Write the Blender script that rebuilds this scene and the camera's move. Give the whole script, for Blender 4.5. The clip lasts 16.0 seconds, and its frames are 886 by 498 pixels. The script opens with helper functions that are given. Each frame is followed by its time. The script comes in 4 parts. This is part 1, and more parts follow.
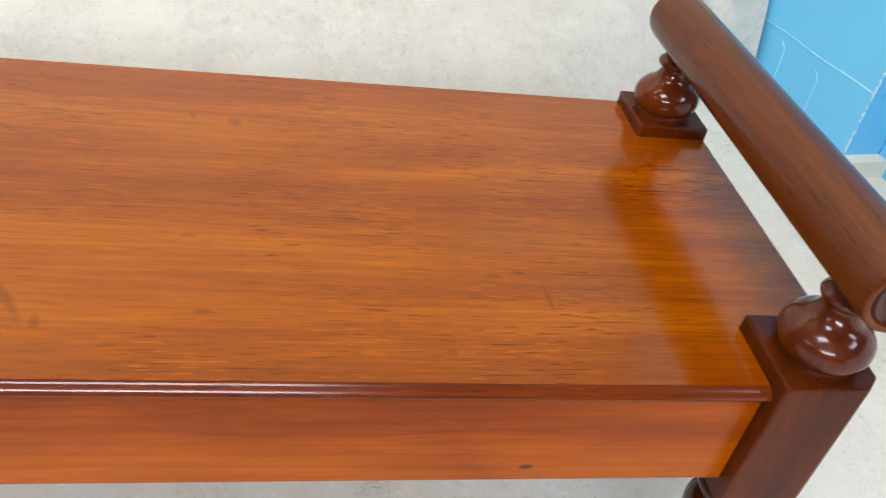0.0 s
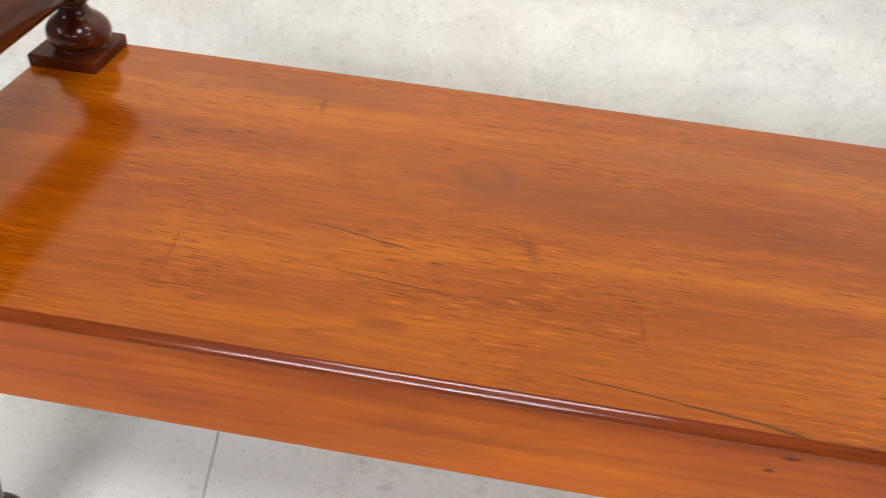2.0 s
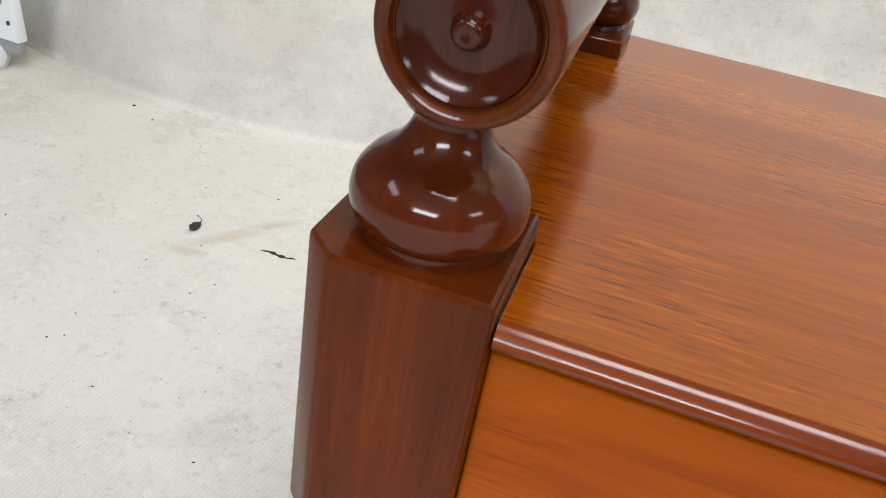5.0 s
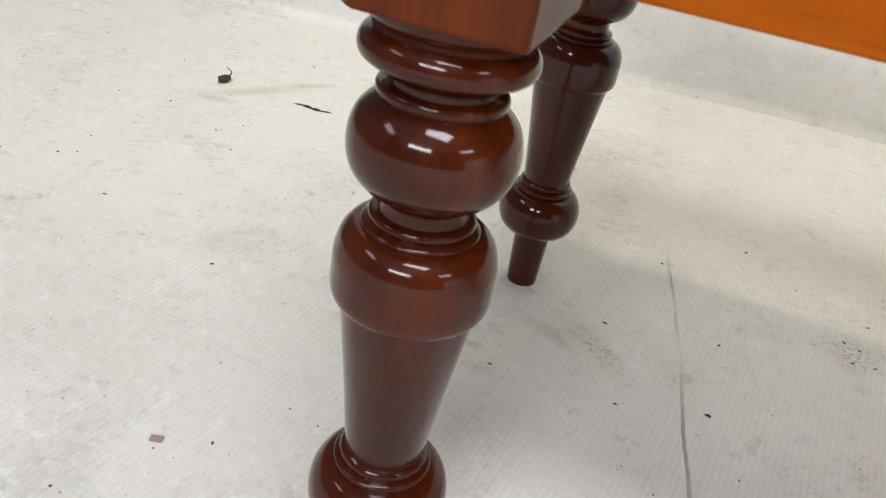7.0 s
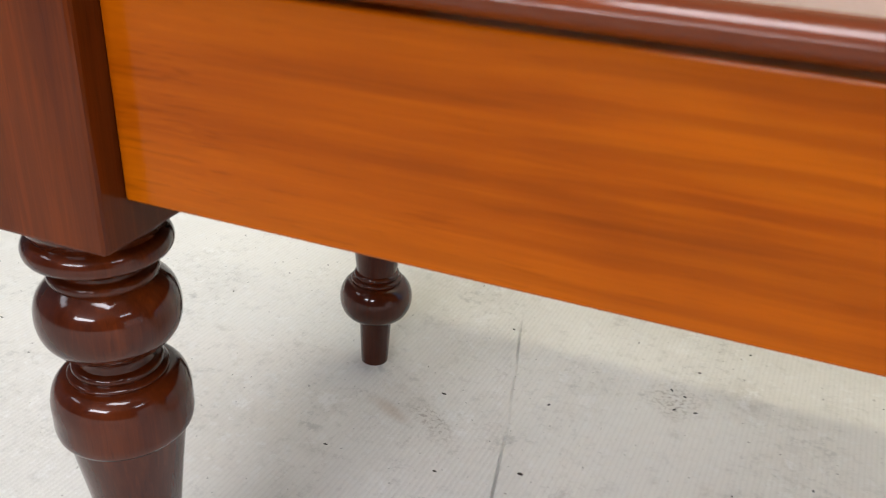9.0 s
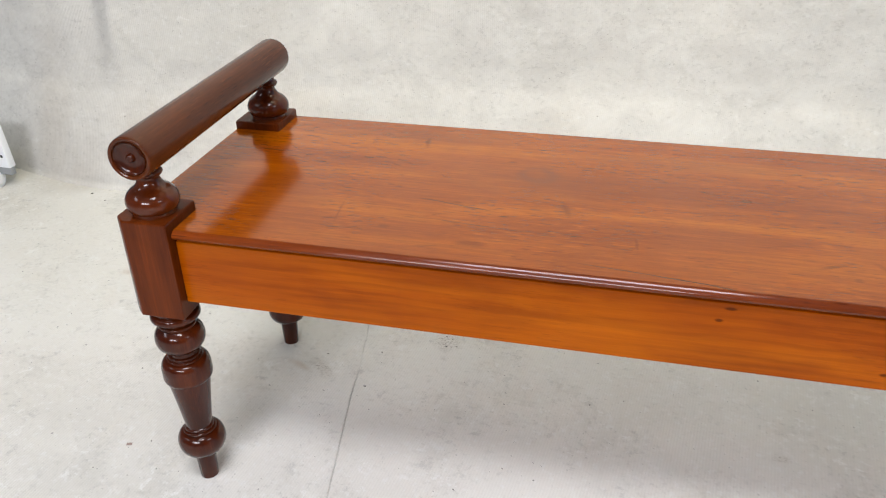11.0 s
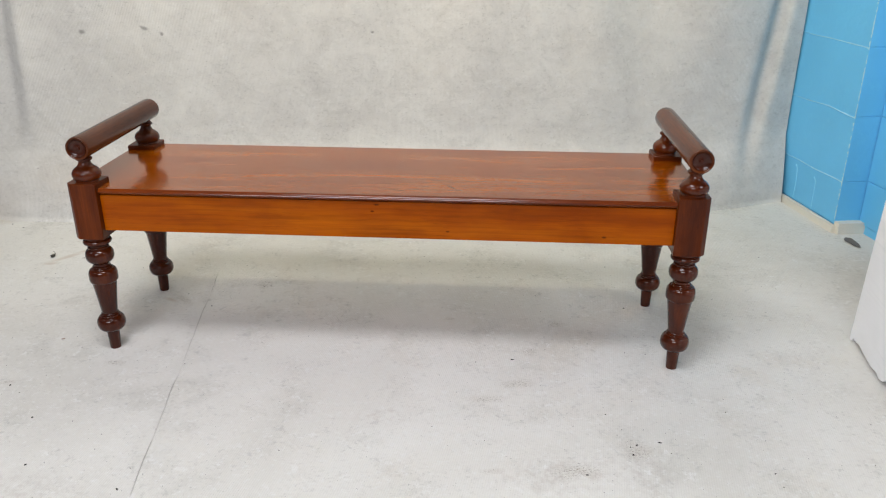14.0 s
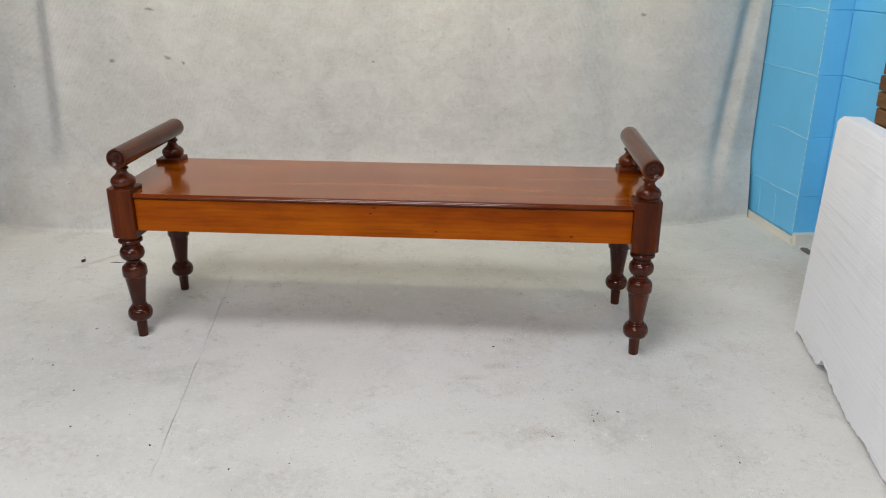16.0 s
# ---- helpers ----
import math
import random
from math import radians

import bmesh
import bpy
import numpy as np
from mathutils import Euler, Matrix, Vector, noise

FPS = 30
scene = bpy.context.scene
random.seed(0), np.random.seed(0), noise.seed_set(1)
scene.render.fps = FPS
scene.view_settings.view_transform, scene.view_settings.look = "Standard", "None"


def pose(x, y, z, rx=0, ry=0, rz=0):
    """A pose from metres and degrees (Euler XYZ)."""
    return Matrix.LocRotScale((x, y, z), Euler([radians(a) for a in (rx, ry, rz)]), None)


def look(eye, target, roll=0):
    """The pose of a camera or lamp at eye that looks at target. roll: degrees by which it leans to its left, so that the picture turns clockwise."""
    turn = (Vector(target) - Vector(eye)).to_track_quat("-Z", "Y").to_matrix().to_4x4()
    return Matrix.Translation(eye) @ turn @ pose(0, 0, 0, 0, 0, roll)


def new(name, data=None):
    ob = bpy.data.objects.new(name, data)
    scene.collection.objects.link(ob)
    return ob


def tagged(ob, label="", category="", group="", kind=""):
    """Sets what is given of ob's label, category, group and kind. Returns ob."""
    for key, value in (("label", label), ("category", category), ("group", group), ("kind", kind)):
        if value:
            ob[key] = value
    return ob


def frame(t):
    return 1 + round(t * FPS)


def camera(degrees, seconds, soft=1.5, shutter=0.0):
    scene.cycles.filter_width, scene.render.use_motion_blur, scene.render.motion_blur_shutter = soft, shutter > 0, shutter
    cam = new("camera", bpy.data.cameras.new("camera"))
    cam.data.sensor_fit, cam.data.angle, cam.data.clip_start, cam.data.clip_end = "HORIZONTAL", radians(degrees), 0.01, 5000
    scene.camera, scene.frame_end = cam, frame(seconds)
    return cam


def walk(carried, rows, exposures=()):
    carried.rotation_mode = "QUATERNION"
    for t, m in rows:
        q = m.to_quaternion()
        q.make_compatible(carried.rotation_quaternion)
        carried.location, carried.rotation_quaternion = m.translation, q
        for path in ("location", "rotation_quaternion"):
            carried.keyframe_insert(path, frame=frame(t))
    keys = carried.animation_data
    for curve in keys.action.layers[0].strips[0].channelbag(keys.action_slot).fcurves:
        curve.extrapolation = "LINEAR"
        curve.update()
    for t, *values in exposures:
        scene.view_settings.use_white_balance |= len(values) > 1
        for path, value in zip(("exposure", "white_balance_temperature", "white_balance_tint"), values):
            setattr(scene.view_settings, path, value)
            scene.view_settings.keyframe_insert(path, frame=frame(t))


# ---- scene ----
cam = camera(58.3, 16.0, soft=1.15, shutter=0.2)
PATH = [
    (0, (0.353, -0.524, 0.805), (0.672, 1.018, -0.428), 9.4),
    (0.5, (0.207, -0.583, 0.843), (0.433, 0.974, -0.391), 8.4),
    (1, (0.076, -0.611, 0.859), (0.207, 0.944, -0.391), 7.9),
    (1.5, (-0.053, -0.586, 0.863), (-0.059, 0.956, -0.411), 6.4),
    (2, (-0.224, -0.545, 0.841), (-0.369, 0.983, -0.442), 5.2),
    (2.5, (-0.3735, -0.4865, 0.8255), (-0.6485, 0.9995, -0.485), 3.4),
    (3, (-0.49, -0.457, 0.778), (-0.837, 1.034, -0.51), 3.5),
    (3.2, (-0.528, -0.438, 0.752), (-0.883, 1.059, -0.527), 4.2),
    (5.5, (-0.632, -0.411, 0.54), (-1.029, 1.261, -0.484), 11.1),
    (6, (-0.631, -0.426, 0.48), (-1.049, 1.242, -0.542), 11.0),
    (6.5, (-0.627, -0.429, 0.431), (-1.065, 1.229, -0.598), 11.1),
    (7, (-0.609, -0.431, 0.374), (-1.079, 1.221, -0.652), 10.6),
    (7.5, (-0.563, -0.436, 0.337), (-1.064, 1.202, -0.695), 9.4),
    (8, (-0.543, -0.407, 0.323), (-1.06, 1.239, -0.688), 8.1),
    (8.5, (-0.524, -0.365, 0.367), (-1.059, 1.299, -0.605), 6.4),
    (9, (-0.447, -0.423, 0.465), (-0.997, 1.258, -0.469), 4.0),
    (9.2, (-0.407, -0.466, 0.509), (-0.971, 1.215, -0.417), 3.2),
    (11.3, (-0.078, -1.05, 0.937), (-0.448, 0.643, -0.061), -1.4),
    (11.5, (-0.029, -1.131, 0.96), (-0.358, 0.579, -0.025), -1.1),
    (12, (0.072, -1.299, 0.956), (-0.172, 0.437, -0.007), -0.1),
    (12.5, (0.119, -1.47, 0.94), (-0.065, 0.301, 0.028), 0.4),
    (13, (0.118, -1.662, 0.976), (-0.022, 0.144, 0.128), 0.6),
    (13.5, (0.168, -1.773, 0.989), (0.045, 0.055, 0.186), 0.4),
    (14, (0.261, -1.884, 1.005), (0.132, -0.041, 0.24), 0.1),
    (14.5, (0.322, -1.991, 1.008), (0.178, -0.138, 0.27), -0.1),
    (15, (0.324, -2.074, 1.028), (0.176, -0.214, 0.307), -0.1),
    (15.5, (0.32, -2.13, 1.032), (0.174, -0.265, 0.326), 0.0),
    (16, (0.318, -2.166, 1.027), (0.18, -0.295, 0.336), 0.2),
]
EXPOSURES = [(0.0, 0.32), (3.2, 0.26), (5.5, 0.10), (7.0, 0.16), (8.5, 0.20), (9.2, 0.32), (11.3, 0.18), (12.5, 0.04), (13.5, -0.06), (14.5, -0.26), (16.0, -0.42)]
walk(cam, [(t, look(eye, target, roll)) for t, eye, target, roll in PATH], EXPOSURES)

# ---- world, lamps, exposure ----
world = bpy.data.worlds.new("world")
world.use_nodes = True
world.node_tree.nodes["Background"].inputs[0].default_value = (0.9, 0.95, 1.0, 1)
world.node_tree.nodes["Background"].inputs[1].default_value = 0.02
scene.world = world


def area(name, at, target, w, h, watts, colour):
    d = bpy.data.lights.new(name, "AREA")
    d.shape, d.size, d.size_y, d.energy, d.color = "RECTANGLE", w, h, watts, colour
    ob = new(name, d)
    ob.matrix_world = look(at, target)
    return ob


LAMPS = [
    # name, place, target, width, height, watts, colour
    ("batten_light", (-0.2, -1.15, 2.70), (-0.2, -1.0, 0.0), 1.20, 0.60, 44, (0.90, 0.895, 0.94)),
    ("batten_light", (-0.7, -4.0, 2.45), (-0.2, -0.6, 0.0), 2.20, 0.60, 112, (0.88, 0.89, 0.95)),
    ("batten_light", (2.8, -1.7, 2.70), (1.6, -1.3, 0.0), 1.20, 0.60, 26, (0.86, 0.88, 0.97)),
    ("batten_light", (-3.2, -1.7, 2.70), (-1.9, -1.3, 0.0), 1.20, 0.60, 14, (0.86, 0.88, 0.97)),
    ("batten_light", (-0.7, 0.0, 2.35), (-0.7, 0.94, 2.27), 1.0, 0.3, 25, (1.0, 0.91, 0.62)),
    ("batten_light", (0.60, 0.0, 2.35), (0.55, 0.94, 2.27), 1.0, 0.3, 23, (1.0, 0.91, 0.62)),
]
for row in LAMPS:
    area(*row)


# ---- materials ----
class Mat:
    """A node material with short-hand for wiring."""

    def __init__(self, name):
        self.m = bpy.data.materials.new(name)
        self.m.use_nodes = True
        self.t = self.m.node_tree
        self.b = self.t.nodes["Principled BSDF"]

    def node(self, kind, **values):
        n = self.t.nodes.new(kind)
        for k, v in values.items():
            n.inputs[k.replace("_", " ")].default_value = v
        return n

    def link(self, a, b):
        self.t.links.new(a, b)

    def coords(self, scale=(1, 1, 1), shift=0.0, turn=0.0):
        """Object coordinates, scaled; shift: how far each object's own random number moves them."""
        c = self.t.nodes.new("ShaderNodeTexCoord").outputs["Object"]
        if shift:
            info = self.t.nodes.new("ShaderNodeObjectInfo")
            k = self.node("ShaderNodeVectorMath")
            k.operation = "MULTIPLY_ADD"
            self.link(info.outputs["Random"], k.inputs[0])
            k.inputs[1].default_value = (shift, shift * 0.7, shift * 1.3)
            self.link(c, k.inputs[2])
            c = k.outputs[0]
        mp = self.t.nodes.new("ShaderNodeMapping")
        mp.inputs["Scale"].default_value = scale
        mp.inputs["Rotation"].default_value = (0, 0, turn)
        self.link(c, mp.inputs["Vector"])
        return mp.outputs[0]

    def noise(self, at, scale, detail=3.0, rough=0.55, warp=0.0):
        n = self.node("ShaderNodeTexNoise", Scale=scale, Detail=detail, Roughness=rough, Distortion=warp)
        self.link(at, n.inputs["Vector"])
        return n.outputs["Fac"]

    def ramp(self, fac, *stops):
        r = self.t.nodes.new("ShaderNodeValToRGB")
        e = r.color_ramp.elements
        while len(e) < len(stops):
            e.new(0.5)
        for el, (p, c) in zip(e, stops):
            el.position = p
            el.color = (*c, 1) if len(c) == 3 else c
        self.link(fac, r.inputs[0])
        return r.outputs[0]

    def span(self, fac, a, b, lo=0.0, hi=1.0):
        r = self.node("ShaderNodeMapRange")
        r.interpolation_type = "SMOOTHSTEP"
        for k, v in zip((1, 2, 3, 4), (a, b, lo, hi)):
            r.inputs[k].default_value = v
        self.link(fac, r.inputs[0])
        return r.outputs[0]

    def math(self, op, a, b=None, c=None):
        n = self.t.nodes.new("ShaderNodeMath")
        n.operation = op
        for i, v in enumerate((a, b, c)):
            if v is None:
                continue
            if isinstance(v, (int, float)):
                n.inputs[i].default_value = v
            else:
                self.link(v, n.inputs[i])
        return n.outputs[0]

    def mix(self, fac, a, b, kind="MIX"):
        n = self.t.nodes.new("ShaderNodeMix")
        n.data_type, n.blend_type = "RGBA", kind
        for i, v in ((0, fac), (6, a), (7, b)):
            if isinstance(v, (int, float)):
                n.inputs[i].default_value = v
            elif isinstance(v, tuple):
                n.inputs[i].default_value = (*v, 1)
            else:
                self.link(v, n.inputs[i])
        return n.outputs[2]

    def bump(self, height, strength, distance, under=None):
        n = self.node("ShaderNodeBump", Strength=strength, Distance=distance)
        self.link(height, n.inputs["Height"])
        if under is not None:
            self.link(under, n.inputs["Normal"])
        return n.outputs[0]

    def blot(self, at, x, y, rx, ry, turn=0.0, z=None, soft=0.5):
        """A mask: 1 inside an ellipse round (x, y) in the x-y plane (or x-z, when z is given)."""
        mp = self.t.nodes.new("ShaderNodeMapping")
        mp.vector_type = "TEXTURE"
        flat = z is None
        mp.inputs["Location"].default_value = (x, y, 0) if flat else (x, 0, z)
        mp.inputs["Rotation"].default_value = (0, 0, turn) if flat else (0, turn, 0)
        mp.inputs["Scale"].default_value = (rx, ry, 1e3) if flat else (rx, 1e3, ry)
        self.link(at, mp.inputs["Vector"])
        d = self.node("ShaderNodeVectorMath")
        d.operation = "LENGTH"
        self.link(mp.outputs[0], d.inputs[0])
        return self.span(d.outputs["Value"], 1 - soft, 1 + soft, 1.0, 0.0)

    def most(self, masks):
        out = masks[0]
        for m in masks[1:]:
            out = self.math("MAXIMUM", out, m)
        return out

    def finish(self, colour=None, rough=None, normal=None, **values):
        for k, v in (("Base Color", colour), ("Roughness", rough), ("Normal", normal)):
            if v is None:
                continue
            if isinstance(v, (int, float)):
                self.b.inputs[k].default_value = v
            elif isinstance(v, tuple):
                self.b.inputs[k].default_value = (*v, 1)
            else:
                self.link(v, self.b.inputs[k])
        for k, v in values.items():
            self.b.inputs[k.replace("_", " ")].default_value = v
        return self.m


def warped(m, at, amount, scale):
    """Coordinates pushed about by a soft noise."""
    n = m.node("ShaderNodeTexNoise", Scale=scale, Detail=2.0)
    m.link(at, n.inputs["Vector"])
    k = m.node("ShaderNodeVectorMath")
    k.operation = "MULTIPLY_ADD"
    m.link(n.outputs["Color"], k.inputs[0])
    k.inputs[1].default_value = (amount, amount, amount)
    m.link(at, k.inputs[2])
    s = m.node("ShaderNodeVectorMath")
    s.operation = "SUBTRACT"
    m.link(k.outputs[0], s.inputs[0])
    s.inputs[1].default_value = (amount / 2, amount / 2, amount / 2)
    return s.outputs[0]


def wood(name, along, dark, mid, light, shift=0.0, pores=0.6, marks=None, coat=1.0, polish=0.06, streak=0.5, ior=1.36, glow=None, clouds=0.45):
    """Polished wood whose grain runs along x (0), y (1) or z (2)."""
    m = Mat(name)

    def stretched(along_scale, cross_scale):
        k = [cross_scale] * 3
        k[along] = along_scale
        return m.coords(tuple(k), shift)

    plain = m.coords((1, 1, 1), shift)
    bent = warped(m, plain, 0.03, 3.5)
    k = [12.0] * 3
    k[along] = 1.7
    broad_at = m.t.nodes.new("ShaderNodeMapping")
    broad_at.inputs["Scale"].default_value = k
    m.link(bent, broad_at.inputs["Vector"])
    figure = m.noise(broad_at.outputs[0], 1.0, 4, 0.62, 0.35)
    cloud = m.noise(plain, 4.2, 3, 0.55, 1.0)
    colour = m.ramp(figure, (0.30, dark), (0.50, mid), (0.70, light))
    colour = m.mix(m.span(cloud, 0.42, 0.74, 0.0, clouds), colour, dark)
    # fine streaks
    fine = m.noise(stretched(9.0, 330.0), 1.0, 3, 0.7)
    colour = m.mix(m.span(fine, 0.40, 0.66, streak, 0.0), colour, tuple(c * 0.55 for c in dark))
    colour = m.mix(m.span(fine, 0.56, 0.78, 0.0, streak * 0.5), colour, light)
    # open pores: short dark dashes, thick in some places
    pore = m.noise(stretched(46.0, 620.0), 1.0, 1.0, 0.5)
    few = m.span(m.noise(plain, 7, 3), 0.40, 0.62, 0.25, 1.0)
    hollow = m.math("MULTIPLY", m.span(pore, 0.60, 0.72), few)
    fleck = m.math("MULTIPLY", m.span(pore, 0.30, 0.40, 1.0, 0.0), few)
    colour = m.mix(m.math("MULTIPLY", fleck, pores * 0.5), colour, tuple(min(1.0, c * 1.25) for c in light))
    dark_line = (dark[0] * 0.20, dark[1] * 0.14, dark[2] * 0.2)
    colour = m.mix(m.math("MULTIPLY", hollow, pores), colour, dark_line)
    big = m.noise(stretched(14.0, 200.0), 1.0, 1.0, 0.5)
    stroke = m.math("MULTIPLY", m.span(big, 0.70, 0.76), few)
    colour = m.mix(m.math("MULTIPLY", stroke, pores * 0.09), colour, dark_line)
    hollow = m.math("MAXIMUM", hollow, stroke)
    if marks:
        colour, hollow = marks(m, plain, colour, hollow, dark_line)
    smear = m.noise(plain, 9, 4, 0.6)
    n = m.bump(m.math("SUBTRACT", m.math("MULTIPLY", fine, 0.3), hollow), 0.15, 0.0005)
    ripple = m.math("MULTIPLY_ADD", fine, 0.12, m.math("MULTIPLY", m.noise(stretched(2.5, 24.0), 1.0, 2, 0.5), 0.45))
    coat_n = m.bump(m.math("SUBTRACT", ripple, m.math("MULTIPLY", hollow, 0.35)), 0.06, 0.0005)
    m.link(coat_n, m.b.inputs["Coat Normal"])
    m.link(m.span(smear, 0.25, 0.8, polish * 0.6, polish * 1.7), m.b.inputs["Coat Roughness"])
    if glow:
        # the stain's own deep lustre under the varnish
        level, rough, tint = glow
        return m.finish(colour, rough, n, Coat_Weight=coat, Coat_IOR=ior, IOR=1.9, Specular_IOR_Level=level, Specular_Tint=(*tint, 1))
    return m.finish(colour, 0.5, n, Coat_Weight=coat, Coat_IOR=ior, Specular_IOR_Level=0.04)


def seat_marks(m, at, colour, hollow, ink):
    """Dents, bruises, a ring-shaped knot and the long shake along the seat's front edge."""
    bent = warped(m, at, 0.004, 70)
    dents = [
        (0.523, -0.108, 0.0016, 0.013, 0.1), (0.278, 0.117, 0.005, 0.008, 0.3), (0.240, 0.126, 0.0018, 0.008, 0.4), (0.372, -0.013, 0.008, 0.0035, 0.0),
        (0.485, -0.083, 0.005, 0.002, 0.0), (0.261, -0.049, 0.006, 0.002, 0.1), (0.282, -0.130, 0.006, 0.002, 0.0),
        (-0.412, -0.128, 0.007, 0.004, 0.1), (-0.478, -0.100, 0.0010, 0.030, 0.1), (-0.435, -0.013, 0.005, 0.002, 0.0), (-0.338, -0.048, 0.005, 0.003, 0.0),
        (-0.495, -0.022, 0.004, 0.002, 0.0), (-0.423, 0.140, 0.0030, 0.018, 0.15), (-0.438, 0.128, 0.012, 0.0015, 0.2),
        (-0.128, 0.079, 0.006, 0.0025, 0.0), (0.021, 0.030, 0.006, 0.003, 0.0), (0.119, -0.143, 0.0042, 0.004, 0.4),
        (0.181, -0.143, 0.0030, 0.006, 0.2), (-0.112, -0.111, 0.002, 0.012, 0.1), (-0.112, -0.088, 0.007, 0.0018, 0.1),
        (-0.273, -0.075, 0.005, 0.0025, 0.0), (-0.350, -0.165, 0.012, 0.0015, 0.2), (-0.300, -0.150, 0.016, 0.006, 0.0),
        (0.100, -0.118, 0.018, 0.0020, 0.45), (0.158, -0.122, 0.0035, 0.020, 0.6), (0.051, -0.083, 0.020, 0.0012, 0.25),
        (-0.288, 0.092, 0.006, 0.003, 0.0), (0.445, -0.163, 0.003, 0.003, 0.0), (0.334, 0.082, 0.004, 0.002, 0.0), (-0.200, -0.040, 0.004, 0.018, 0.3),
    ]
    inked = m.most([m.blot(bent, x, y, rx, ry, a, soft=0.6) for x, y, rx, ry, a in dents])
    colour = m.mix(m.math("MULTIPLY", inked, 0.34), colour, ink)
    # the knot: a dark ring with a paler eye
    eye = warped(m, at, 0.02, 30)
    ring = m.math("SUBTRACT", m.blot(eye, -0.246, 0.054, 0.028, 0.024, 0, soft=0.35), m.blot(eye, -0.249, 0.058, 0.013, 0.014, 0, soft=0.6))
    halo = m.blot(eye, -0.235, 0.038, 0.12, 0.045, 0.1, soft=0.9)
    colour = m.mix(m.math("MULTIPLY", m.math("MAXIMUM", ring, 0.0), 0.68), colour, (0.14, 0.035, 0.010))
    colour = m.mix(m.math("MULTIPLY", halo, 0.25), colour, (0.20, 0.055, 0.013))
    bruise = m.most([m.blot(bent, x, y, rx, ry, a, soft=0.9) for x, y, rx, ry, a in [
        (0.50, -0.04, 0.05, 0.02, 0.1), (0.56, -0.10, 0.03, 0.012, 0.0), (-0.02, 0.13, 0.14, 0.02, 0), (-0.45, 0.16, 0.12, 0.02, 0.05)]])
    colour = m.mix(m.math("MULTIPLY", bruise, 0.30), colour, (0.16, 0.05, 0.015))
    # the shake runs out over the front edge
    shake = m.most([m.blot(warped(m, at, 0.003, 25), x, y, rx, ry, a, soft=0.5) for x, y, rx, ry, a in [
        (-0.125, -0.173, 0.050, 0.0007, -0.10), (-0.060, -0.181, 0.045, 0.0011, -0.14), (-0.015, -0.189, 0.02, 0.0008, -0.16),
        (-0.335, -0.054, 0.050, 0.0008, -0.20), (-0.300, -0.103, 0.055, 0.0006, -0.09)]])
    colour = m.mix(m.math("MULTIPLY", shake, 0.9), colour, (0.02, 0.008, 0.004))
    return colour, m.math("MAXIMUM", hollow, m.math("MAXIMUM", inked, shake))


def apron_marks(m, at, colour, hollow, ink):
    """Crotch figure and a few plugged nail holes on the front board."""
    bent = warped(m, at, 0.03, 14)
    figure = m.most([m.blot(bent, x, 0, rx, rz, a, z=z, soft=0.9) for x, z, rx, rz, a in [
        (0.0, 0.350, 0.07, 0.028, 0.3), (-0.13, 0.388, 0.12, 0.016, 0.1), (-0.22, 0.372, 0.10, 0.012, -0.1), (0.06, 0.340, 0.10, 0.012, 0.25), (-0.30, 0.395, 0.07, 0.008, 0.0), (0.20, 0.375, 0.12, 0.010, -0.12),
        (0.42, 0.345, 0.10, 0.008, 0.1), (0.33, 0.392, 0.08, 0.007, 0.0), (-0.46, 0.360, 0.08, 0.007, 0.05), (-0.55, 0.392, 0.06, 0.008, 0.0), (0.58, 0.365, 0.05, 0.010, -0.2)]])
    colour = m.mix(m.math("MULTIPLY", m.math("MULTIPLY", figure, m.span(m.noise(m.coords((4, 1, 85)), 1.0, 3, 0.6, 0.6), 0.36, 0.62, 0.15, 1.0)), 0.42), colour, (0.140, 0.022, 0.001))
    swirl = m.node("ShaderNodeTexWave", Scale=26.0, Distortion=7.0, Detail=3.0, Detail_Scale=0.9)
    swirl.wave_type, swirl.bands_direction = "BANDS", "Z"
    m.link(m.coords((0.22, 1, 1)), swirl.inputs["Vector"])
    near = m.most([m.blot(bent, x, 0, rx, 0.09, 0, z=0.37, soft=0.9) for x, rx in ((0.10, 0.22), (0.42, 0.14), (-0.42, 0.12))])
    colour = m.mix(m.math("MULTIPLY", near, m.span(swirl.outputs["Fac"], 0.55, 0.95, 0.0, 0.24)), colour, (0.120, 0.017, 0.001))
    holes = m.most([m.blot(at, x, 0, rx, rz, 0, z=z, soft=0.4) for x, z, rx, rz in [
        (0.153, 0.345, 0.004, 0.002), (0.508, 0.341, 0.005, 0.0025), (-0.01, 0.406, 0.006, 0.002), (-0.02, 0.39, 0.004, 0.002)]])
    return m.mix(m.math("MULTIPLY", holes, 0.8), colour, ink), m.math("MAXIMUM", hollow, holes)


M_SEAT = wood("polished_seat_wood", 0, (0.188, 0.0315, 0.0003), (0.283, 0.0575, 0.0003), (0.405, 0.102, 0.0005), pores=0.72, marks=seat_marks, streak=0.30, ior=1.37, coat=0.36, glow=(0.30, 0.16, (1.0, 0.33, 0.03)), clouds=0.26)
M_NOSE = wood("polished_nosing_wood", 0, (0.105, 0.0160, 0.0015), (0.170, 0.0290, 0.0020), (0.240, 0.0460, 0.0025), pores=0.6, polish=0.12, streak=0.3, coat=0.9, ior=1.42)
M_APRON = wood("polished_front_board_wood", 0, (0.205, 0.0315, 0.0004), (0.340, 0.0665, 0.0005), (0.455, 0.108, 0.0008), pores=0.24, marks=apron_marks, streak=0.16, ior=1.34, polish=0.14, coat=0.34, glow=(0.08, 0.35, (1.0, 0.35, 0.03)))
